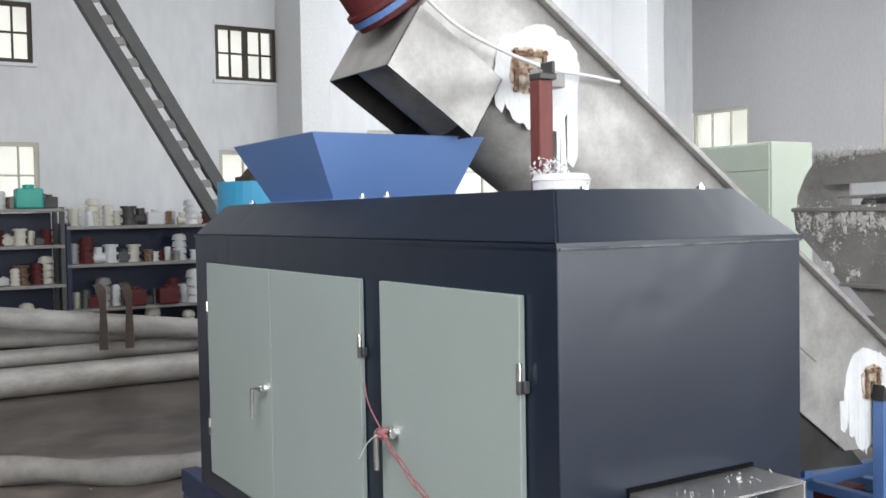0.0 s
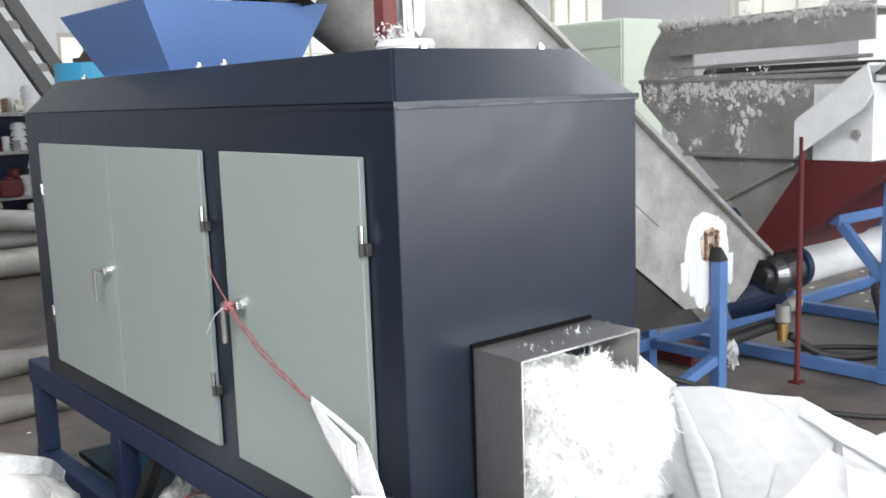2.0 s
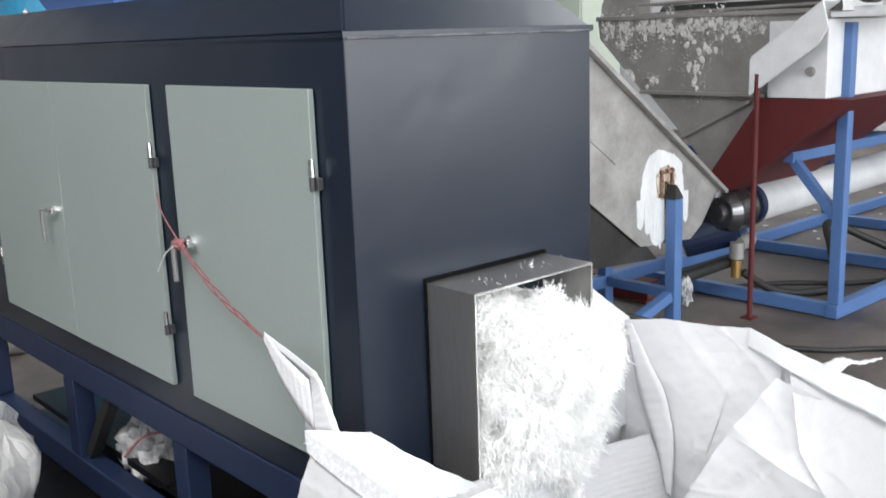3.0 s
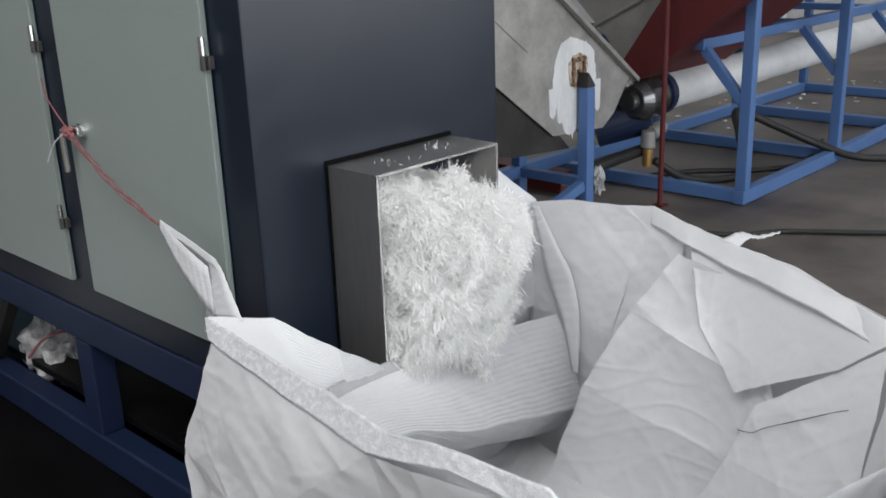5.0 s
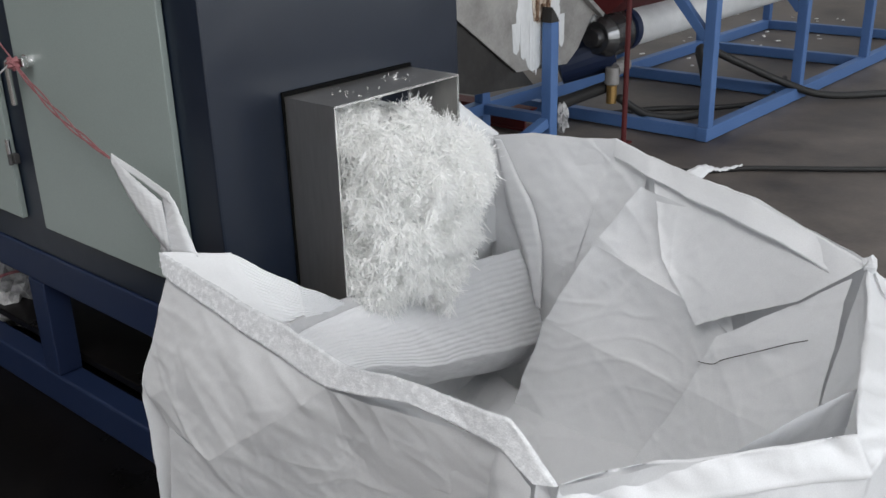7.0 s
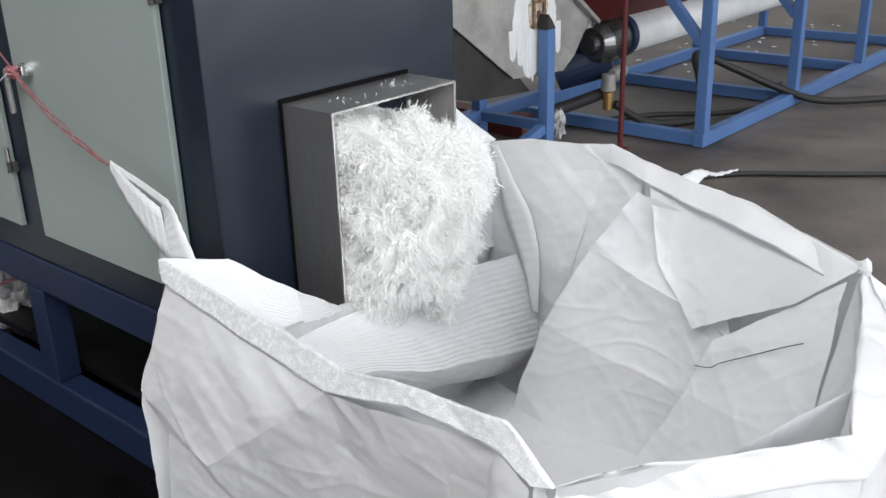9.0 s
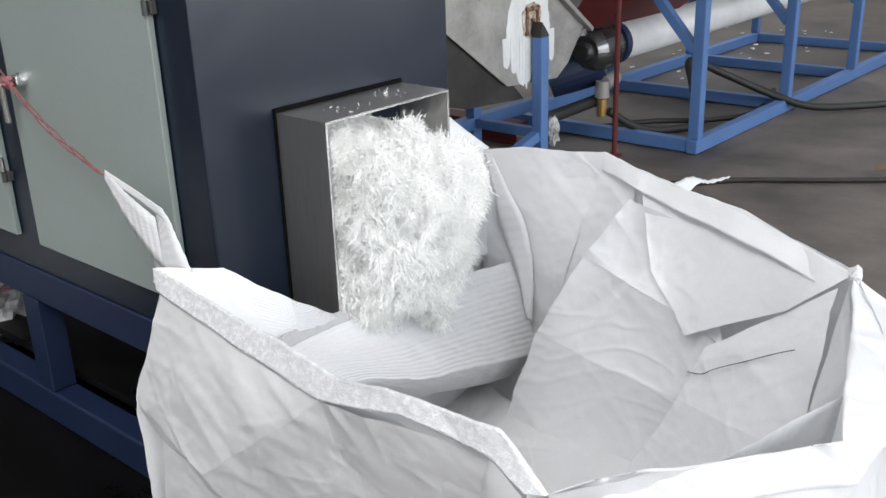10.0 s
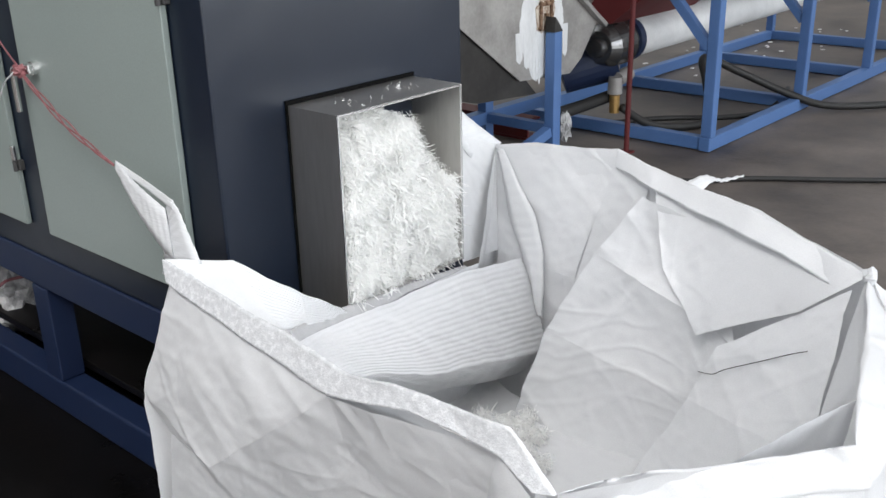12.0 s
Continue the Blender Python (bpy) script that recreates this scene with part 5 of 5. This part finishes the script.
P3A, P3B, P3C, P4A = (0.785, -0.955, 0.60), (0.715, -0.915, 0.465), (0.625, -0.77, 0.14), (0.64, -1.257, 0.468)
V0, V1, V3, V4 = (0.925, -0.13, 0.62), (0.96, -0.40, 0.585), (0.92, -0.10, 0.18), (0.94, -0.32, 0.18)
bm = bmesh.new()
sheet(bm, BL, TR, V1, V0, 0.01, 0.012, 40, 0.0, FINE, (-1, 0, 0))
sheet(bm, TR, BR, (0.96, -0.60, 0.68), V1, 0.0, 0.007, 41, 0.0, FINE, (-1, 0, 0))
sheet(bm, (0.705, -0.06, 1.06), BL, V0, (0.705, -0.17, 0.66), 0.0, 0.006, 39)
sheet(bm, V0, V1, V4, V3, 0.0, 0.010, 42, 0.0, FINE, (-1, 0, 0))
sheet(bm, V1, (0.96, -0.60, 0.68), (0.95, -0.50, 0.18), V4, 0.0, 0.010, 43, 0.0, FINE, (-1, 0, 0))
sheet(bm, T2, X1, X2, P2A, 0.035, 0.013, 44, 0.0, FINE, (-1, 0, 0))
sheet(bm, P2A, X2, X3, P2B, 0.025, 0.022, 45, 0.0, FINE, (-1, 0, 0))
sheet(bm, P2B, X3, X4, P2C, 0.012, 0.019, 46, 0.0, FINE, (-1, 0, 0))
bmesh.ops.remove_doubles(bm, verts=bm.verts[:], dist=0.0005)
cloth("inner_face", bm, FABRIC, "creased white inner face of the bag")
bm = bmesh.new()
sheet(bm, BR, RF, P1D, P1C, 0.010, 0.016, 50, 0.0, FINE, (-1, 0, 0))
sheet(bm, RF, RC, P1F, P1D, 0.010, 0.016, 52, 0.0, FINE, (-1, 0, 0))
bmesh.ops.remove_doubles(bm, verts=bm.verts[:], dist=0.0005)
cloth("slack_flap", bm, FABRIC, "slack fold of fabric below the rim")
bm = bmesh.new()
sheet(bm, P3A, (0.87, -1.245, 0.82), P4A, P3B, 0.012, 0.018, 53, 0.0, FINE, (-1, 0, 0))
sheet(bm, P3B, P4A, (0.49, -1.20, 0.13), P3C, 0.006, 0.016, 54, 0.0, FINE, (-1, 0, 0))
sheet(bm, RC, K5, (0.50, -1.41, 0.62), P4A, 0.02, 0.012, 55)
sheet(bm, K5, K4, (0.40, -1.44, 0.60), (0.50, -1.41, 0.62), 0.0, 0.010, 56)
sheet(bm, P4A, (0.50, -1.41, 0.62), (0.40, -1.35, 0.13), (0.49, -1.20, 0.13), 0.0, 0.010, 57)
sheet(bm, K4, K2, (0.10, -1.20, 0.2), (0.42, -1.36, 0.25), 0.0, 0.010, 58)
sheet(bm, K2, R3, (-0.10, -0.95, 0.2), (0.10, -1.20, 0.2), 0.0, 0.010, 59)
cloth("inner_face", bm, FABRIC, "creased white inner face of the bag")
bm = bmesh.new()
sheet(bm, R3, SEAM, (-0.12, -0.6, 0.2), (-0.10, -0.95, 0.2), 0.0, 0.008, 60)
sheet(bm, SEAM, FL, (-0.10, -0.15, 0.2), (-0.12, -0.6, 0.2), 0.0, 0.008, 61)
sheet(bm, FL, RM, (-0.03, -0.27, 0.70), (-0.16, -0.30, 0.74), -0.01, 0.005, 62)
sheet(bm, RM, RN, (0.06, -0.225, 0.682), (-0.03, -0.27, 0.70), 0.0, 0.004, 63, 0.0011)
sheet(bm, RN, RO, (0.22, -0.198, 0.66), (0.06, -0.225, 0.682), 0.0, 0.003, 64, 0.0008)
sheet(bm, (-0.16, -0.30, 0.74), (0.06, -0.225, 0.672), (0.1, -0.2, 0.18), (-0.10, -0.15, 0.2), 0.0, 0.006, 65)
cloth("inner_face", bm, FABRIC, "white inner face beside the outlet")
bm = bmesh.new()
W1, W2, W3 = (0.80, -0.33, 0.20), (0.83, -0.94, 0.20), (0.72, -0.83, 0.26)
sheet(bm, W1, W2, (0.30, -1.05, 0.16), (0.15, -0.45, 0.16), 0.0, 0.010, 66)
sheet(bm, W2, W3, (0.55, -1.22, 0.28), (0.30, -1.05, 0.16), 0.0, 0.010, 67)
sheet(bm, (0.15, -0.45, 0.16), (0.30, -1.05, 0.16), (-0.10, -0.95, 0.2), (-0.12, -0.5, 0.2), 0.0, 0.008, 68)
sheet(bm, (0.92, -0.10, 0.17), W1, (0.15, -0.45, 0.16), (0.1, -0.12, 0.17), 0.0, 0.008, 69)
sheet(bm, (0.30, -1.05, 0.16), (0.55, -1.22, 0.28), (0.42, -1.36, 0.25), (0.10, -1.20, 0.2), 0.0, 0.008, 70)
sheet(bm, (-0.19, -0.05, 0.11), (0.95, -0.08, 0.11), (0.91, -1.27, 0.11), (-0.19, -1.10, 0.11), 0.0, 0.008, 71)
cloth("bag_bottom", bm, FABRIC)


# the stitched hem, the folded-over lip on the near rim and the plain band inside the far rim
def band(bm, upper, lower, out, crease, seed):
    """A strip of double cloth, with a thickness, from corner to corner."""
    for k in range(len(upper) - 1):
        a, b, c, d = (Vector(q) + Vector(out) for q in (upper[k], upper[k + 1], lower[k + 1], lower[k]))
        n = max(4, int((b - a).length / 0.010))
        sheet(bm, a, b, c, d, 0.0, crease, seed + k, 0.0, (n, 10))
        sheet(bm, upper[k], upper[k + 1], b, a, 0.0, 0.0, 0.0, 0.0, (n, 1))
        sheet(bm, d, c, Vector(lower[k + 1]), Vector(lower[k]), 0.0, 0.0, 0.0, 0.0, (n, 1))
    bmesh.ops.remove_doubles(bm, verts=bm.verts[:], dist=0.0003)
    return bm


cloth("hem", band(bmesh.new(), (FL, SEAM), (FLH, SL), (-0.010, 0, 0.004), 0.003, 80), HEM, "stitched glossy hem band along the rim")
cloth("hem", band(bmesh.new(), (SEAM, R1, R2, R3), (SL, N0, N1, N3), (-0.010, 0, 0.004), 0.007, 84), HEM, "crinkled hem band along the rim")
cloth("hem", band(bmesh.new(), (FL, RM), ((-0.185, 0.0, 0.87), (-0.05, -0.03, 0.85)), (0, 0.003, 0.002), 0.003, 88), FABRIC)
cloth("folded_lip", band(bmesh.new(), (R3, K1, K2, K3, K4, K5, RC), tuple((q[0], q[1] - 0.03, q[2] - 0.07) for q in (N3, K1, K2, K3)) + ((0.44, -1.515, 0.735), (0.74, -1.435, 0.74), (0.93, -1.325, 0.775)), (0, -0.002, 0.004), 0.020, 90), FABRIC, "crinkled lip folded outward over the rim")
cloth("rim_band", band(bmesh.new(), (TR, BR, RF, RC), ((0.992, -0.51, 0.945), (0.945, -0.645, 0.925), (0.895, -0.94, 0.87), (0.845, -1.215, 0.81)), (-0.003, 0, 0.001), 0.003, 97), FABRIC, "plain band inside the rim")


# ribbed sleeve that hangs below the outlet, and its folded-back lower edge
def drape(top, low, ripple, seed, n=16, m=140):
    t_line, l_line = spline(top, n), spline(low, n)
    bm = bmesh.new()
    rows = []
    for i, (p, q) in enumerate(zip(t_line, l_line)):
        rows.append([])
        for j in range(m + 1):
            v = j / m
            c = p.lerp(q, v)
            c = c + Vector((0, -1, 0.3)) * (0.006 * math.sin(math.pi * v) + ripple * math.sin(v * 105 + 1.5 * noise.noise(p * 3)) + 0.004 * ridges(i * 0.012, v * 0.2, seed) * min(1, 6 * v, 6 * (1 - v)))
            rows[-1].append(bm.verts.new(c))
    for q, w in zip(rows, rows[1:]):
        for k in range(m):
            bm.faces.new((q[k], w[k], w[k + 1], q[k + 1]))
    return bm


SL_TOP = [(-0.03, -0.285, 0.715), (0.05, -0.24, 0.695), (0.19, -0.212, 0.677), (0.39, -0.204, 0.660), (0.69, -0.205, 0.645), (0.92, -0.225, 0.62)]
SL_LOW = [(-0.06, -0.42, 0.64), (0.137, -0.345, 0.578), (0.398, -0.335, 0.472), (0.60, -0.33, 0.415), (0.795, -0.325, 0.361), (0.92, -0.33, 0.335)]
SL_FOLD = [(-0.04, -0.34, 0.56), (0.14, -0.28, 0.50), (0.40, -0.25, 0.38), (0.60, -0.24, 0.31), (0.80, -0.235, 0.25), (0.92, -0.24, 0.23)]
cloth("ribbed_sleeve", drape(SL_TOP, SL_LOW, 0.0009, 4.0), FABRIC, "ribbed white sleeve hanging below the outlet")
cloth("sleeve_fold", drape(SL_LOW, SL_FOLD, 0.0006, 5.0), FABRIC)
# The bag's rim under the outlet, shade painted in as plain grey.
cloth("rolled_edge", ribbon(bmesh.new(), [(q[0], q[1] + 0.012, q[2] + 0.010) for q in SL_TOP[:5]], [(0.0, 0.022, 0.030)] * 3 + [(0.0, 0.02, 0.02), (0.0, 0.01, 0.004)], 0.004, 12, 0.0006), SHADEDRIM, "rolled rim along the sleeve's top, its shade put into grey")
cloth("corner_fold", ribbon(bmesh.new(), [(0.925, -0.14, 0.955), (0.925, -0.185, 0.85), (0.922, -0.235, 0.73), (0.915, -0.28, 0.62), (0.905, -0.31, 0.45)], [(0.005, -0.02, 0.0), (0.01, -0.05, 0.01), (0.015, -0.085, 0.02), (0.01, -0.06, 0.01), (0.0, -0.02, 0.0)], 0.004, 14, 0.001), FABRIC, "pale fold of cloth in the bag's corner")
part("loose_thread", tube(bmesh.new(), [(0.745, -0.925, 0.535), (0.733, -0.97, 0.548), (0.737, -1.0, 0.57), (0.745, -1.08, 0.615), (0.752, -1.15, 0.655), (0.755, -1.19, 0.675)], 0.0012, 5, 6), BLACKRUBBER, bag, "thin dark thread")

# lifting loops
TIP = Vector((-0.12, 0.262, 1.077))
part("lifting_loop", ribbon(bmesh.new(), [(-0.13, 0.0, 0.885), (-0.125, 0.025, 0.94), (-0.12, 0.035, 0.99), (-0.12, 0.05, 1.018)],
                            [(0.01, -0.14, 0.02), (0.01, -0.09, 0.05), (0, -0.05, 0.05), (0, -0.008, 0.022)], 0.003, 10, 0.001), WEBBING, bag, "woven white lifting loop pulled up by twine", smooth=True)
part("loop_band", ribbon(bmesh.new(), [(-0.12, 0.025, 1.018), (-0.118, 0.14, 1.049), TIP], [(0.004, 0.002, 0.022), (0.004, 0.0, 0.016), (0.006, 0.004, 0.018)], 0.003, 10, 0.0005), WEBBING, bag, smooth=True)
part("loop_return", ribbon(bmesh.new(), [(-0.13, 0.04, 0.940), (-0.135, 0.10, 0.976), (-0.13, 0.18, 1.020), TIP], [(0.01, 0.03, 0.13), (0.01, 0.04, 0.115), (0.01, 0.02, 0.07), (0.006, 0.004, 0.02)], 0.003, 10, 0.001), WEBBING, bag, smooth=True)
part("lifting_loop", ribbon(bmesh.new(), [(0.745, -0.03, 1.16), (0.78, -0.06, 1.08), (0.84, -0.09, 1.0), (0.92, -0.10, 0.93)], [(0.0, 0.02, 0.05), (0.03, 0.02, 0.07), (0.06, 0.02, 0.08), (0.09, -0.02, 0.06)], 0.003, 10, 0.001), WEBBING, bag, "woven white lifting loop beside the outlet", smooth=True)
part("lifting_loop", ribbon(bmesh.new(), [(0.96, -0.75, 0.93), (1.05, -0.76, 0.945), (1.12, -0.77, 0.925), (1.21, -0.79, 0.92)], [(0, 0.05, 0.02), (0, 0.03, 0.012), (0, 0.018, 0.004), (0, 0.006, 0)], 0.003, 10, 0.002), WEBBING, bag, "short white loop end folded outward", smooth=True)
part("knot", blob(bmesh.new(), (0.862, -1.272, 0.852), (0.016, 0.016, 0.02), 0.5, 2, 2, 3), WEBBING, bag)

# twine from the lock to the loop
twine = thing("red_twine", (-0.07, 0.5, 1.1), "loose red plastic twine tied from the door lock to the bag", "twine")
LK = Vector((-0.055, 0.83, 1.245))
for k in range(4):
    line_ = []
    for j in range(13):
        f = j / 12
        sag = Vector((-0.006, 0, -0.022 * math.sin(math.pi * f)))
        r_ = 0.0065 * math.sin(math.pi * min(1, f * 1.02)) + 0.0015
        line_.append(LK.lerp(TIP, f) + sag + Vector((math.cos(f * 9 + k * 2.1) * r_, 0, math.sin(f * 9 + k * 2.1) * r_)))
    part("strand", tube(bmesh.new(), line_, 0.0022, 6, 4), TWINE, twine)
part("knot", blob(bmesh.new(), LK + Vector((-0.008, -0.01, -0.004)), (0.016, 0.026, 0.018), 0.5, 2.5, 3, 3), TWINE, twine)
part("loose_end", tube(bmesh.new(), [LK, LK + Vector((-0.02, 0.02, 0.05)), LK + Vector((-0.03, 0.045, 0.10)), LK + Vector((-0.03, 0.06, 0.15))], 0.0025, 6, 8), TWINE, twine)
part("loose_end", tube(bmesh.new(), [LK, LK + Vector((-0.02, 0.06, -0.04)), LK + Vector((-0.02, 0.13, -0.11))], 0.002, 6, 8), WEBBING, twine)


# ---- shredded film ----
rng = random.Random(11)
# what stays in the outlet: a leaning face, higher at the near side
fill = thing("film_filling", (0.44, -0.1, CZ0 + 0.004), "white shredded plastic film packed in the outlet box", "shredded plastic")


def face_y(x, z):
    """The front of the packed film inside the outlet."""
    u, v = (x - CX0) / (CX1 - CX0), (z - CZ0) / (CZ1 - CZ0)
    return -0.160 + 0.15 * smooth_step(0.52, 0.95, u) * smooth_step(0.42, 0.72, v) + 0.05 * smooth_step(0.8, 1.0, v) + 0.034 * noise.noise(Vector((x * 14, z * 14, 1.0))) + 0.012 * noise.noise(Vector((x * 40, z * 40, 1.0)))


bm = bmesh.new()
rows = []
for i in range(31):
    x = CX0 + 0.006 + (CX1 - CX0 - 0.012) * i / 30
    top = CZ1 - 0.03 - 0.10 * smooth_step(0.35, 1.0, i / 30)
    rows.append([bm.verts.new((x, min(-0.004, face_y(x, CZ0 + 0.006 + (top - CZ0) * j / 30) + 0.012), CZ0 + 0.006 + (top - CZ0) * j / 30)) for j in range(31)] + [bm.verts.new((x, -0.003, top + 0.004))])
for q, w in zip(rows, rows[1:]):
    for k in range(31):
        bm.faces.new((q[k], w[k], w[k + 1], q[k + 1]))
part("packed_core", bm, FLUFFDARK, fill, smooth=True)


def in_outlet():
    u, v = rng.random(), rng.random()
    x = CX0 + 0.028 + (CX1 - CX0 - 0.056) * u
    z = CZ0 + 0.012 + (CZ1 - CZ0 - 0.05 - 0.10 * smooth_step(0.35, 1.0, u)) * v
    return Vector((x, min(-0.006, face_y(x, z) + rng.uniform(-0.012, 0.01)), z)), Vector((0, -1, -0.2))


tagged(part("shredded_film", tufts(bmesh.new(), 2000, in_outlet, rng, 20, 0.012, (0.010, 0.028), (0.0006, 0.0020)), FLUFF, fill), kind="stuff")

# the swelling heap in front, in clumps that break away and drop
HC, HR = Vector((0.475, -0.165, 0.905)), Vector((0.245, 0.17, 0.265))


def heap_point(a, b):
    """A place on the heap's front: a across, b up, both -1 to 1. It fills the outlet at the near side and bulges out at the other."""
    w = math.sqrt(max(0.0, 1 - 0.95 * (a * a + b * b) / 1.2)) if a > 0 else math.sqrt(max(0.004, (1 - a * a) * (1 - 0.79 * b * b)))
    swell = 1 + 0.10 * noise.noise(Vector((a * 2, b * 2, 3.0)))
    if a < 0:
        x = HC.x + (HC.x - CX0 - 0.012) * a
    else:
        x = HC.x + 0.265 * a * swell
    z = HC.z + HR.z * b - 0.10 * max(0, a) * (b > 0) * b - 0.07 * max(0, 1 - abs(a - 0.15) * 2.2) * (b < -0.5)
    return Vector((x, HC.y - HR.y * w * swell, z))


def in_heap(a, b):
    return abs(b) < 1 if a < 0 else a ** 2.4 + abs(b) ** 2.6 < 1


CLUMPS = []
for row in range(6):
    for col in range(5):
        a, b = -0.8 + 0.4 * col + rng.uniform(-0.12, 0.12), -0.85 + 0.34 * row + rng.uniform(-0.1, 0.1)
        if in_heap(a, b):
            CLUMPS.append((a, b, 10.74 + 0.145 * (b + 0.9) + 0.05 * rng.random() + 0.06 * max(0, a)))
clumps = []
cells = [[] for _ in CLUMPS]
for _ in range(5400):
    a, b = max(-1.0, rng.uniform(-1.12, 1)), rng.uniform(-1.05, 1)
    if not in_heap(a, b):
        continue
    k = min(range(len(CLUMPS)), key=lambda n: (CLUMPS[n][0] - a) ** 2 + (CLUMPS[n][1] - b) ** 2 + 0.05 * noise.noise(Vector((a * 3, b * 3, n))))
    cells[k].append((a, b))
for k, (ca, cb, t0) in enumerate(CLUMPS):
    c = heap_point(ca, cb) + Vector((0, 0.05, 0))
    clump = thing("film_clump", c, "loose clump of white shredded plastic film", "shredded plastic", "falling film clumps")
    spots = iter(cells[k])

    def on_heap():
        a, b = next(spots)
        p = heap_point(a, b)
        out = (p - HC).normalized()
        p = p + out * (rng.uniform(-0.065, 0.006) + 0.016 * noise.noise(p * 28) + 0.042 * noise.noise(p * 11))
        p.x = max(p.x, CX0 + (0.028 if p.y > CY - 0.03 else 0.004))
        if p.y > CY - 0.004:
            p.x = min(p.x, CX1 - 0.03)
            p.z = min(max(p.z, CZ0 + 0.012), CZ1 - 0.03)
        return p, out
    tagged(part("shredded_film", tufts(bmesh.new(), len(cells[k]), on_heap, rng, 24), FLUFF, clump), kind="stuff")
    clumps.append((clump, c.copy(), t0))
bm = bmesh.new()


def on_lid():
    return Vector((rng.choice((0.33, 0.36, 0.545, 0.56, 0.60)) + rng.gauss(0, 0.012), -0.09 + rng.gauss(0, 0.03), CZ1 + 0.002)), Vector((0, 0, 0.2))


shreds(bm, 46, on_lid, rng, (0.005, 0.013))
single("film_flakes", bm, FLUFF, (0.45, -0.1, CZ1), "white film flakes lying on the outlet box", "flakes", kind="stuff")
bm = bmesh.new()


def on_bottom():
    r, a = 0.24 * math.sqrt(rng.random()), rng.uniform(0, 6.28)
    return Vector((0.42 + 0.7 * r * math.cos(a), -0.31 + 0.35 * r * math.sin(a), 0.17 + 0.05 * (1 - r / 0.24) + rng.uniform(0, 0.02))), Vector((0, 0, 1))


shreds(bm, 2200, on_bottom, rng)
single("fallen_film", bm, FLUFF, (0.48, -0.31, 0.17), "white shredded film lying in the bottom of the bag", "shredded plastic", kind="stuff")


def motions():
    r = random.Random(5)
    for clump, c, t0 in clumps:
        # a slow creep out of the outlet, then a free fall into the bag
        creep = Vector((0.0, -0.012, -0.006))
        back = Vector((0.0, 0.012, 0.004))
        rest = Vector((0.50 + r.uniform(-0.19, 0.15), -0.42 + r.uniform(-0.09, 0.06), 0.20 + r.uniform(0, 0.05)))
        spin = Vector((r.uniform(-50, 50), r.uniform(-40, 40), r.uniform(-40, 40)))
        rows = [(0.0, Matrix.Translation(c + back)), (t0, Matrix.Translation(c + creep))]
        drop = c.z - rest.z
        span = math.sqrt(2 * drop / 9.8) + 0.05
        n = 6
        for k in range(1, n + 1):
            f = k / n
            tt = t0 + span * f
            q = c + creep
            pos = Vector((q.x + (rest.x - q.x) * f, q.y + (rest.y - q.y) * f ** 0.8, q.z - drop * f * f))
            rows.append((tt, Matrix.Translation(pos) @ pose(0, 0, 0, *(spin * f))))
        rows.append((12.0, rows[-1][1]))
        walk(clump, rows)


motions()
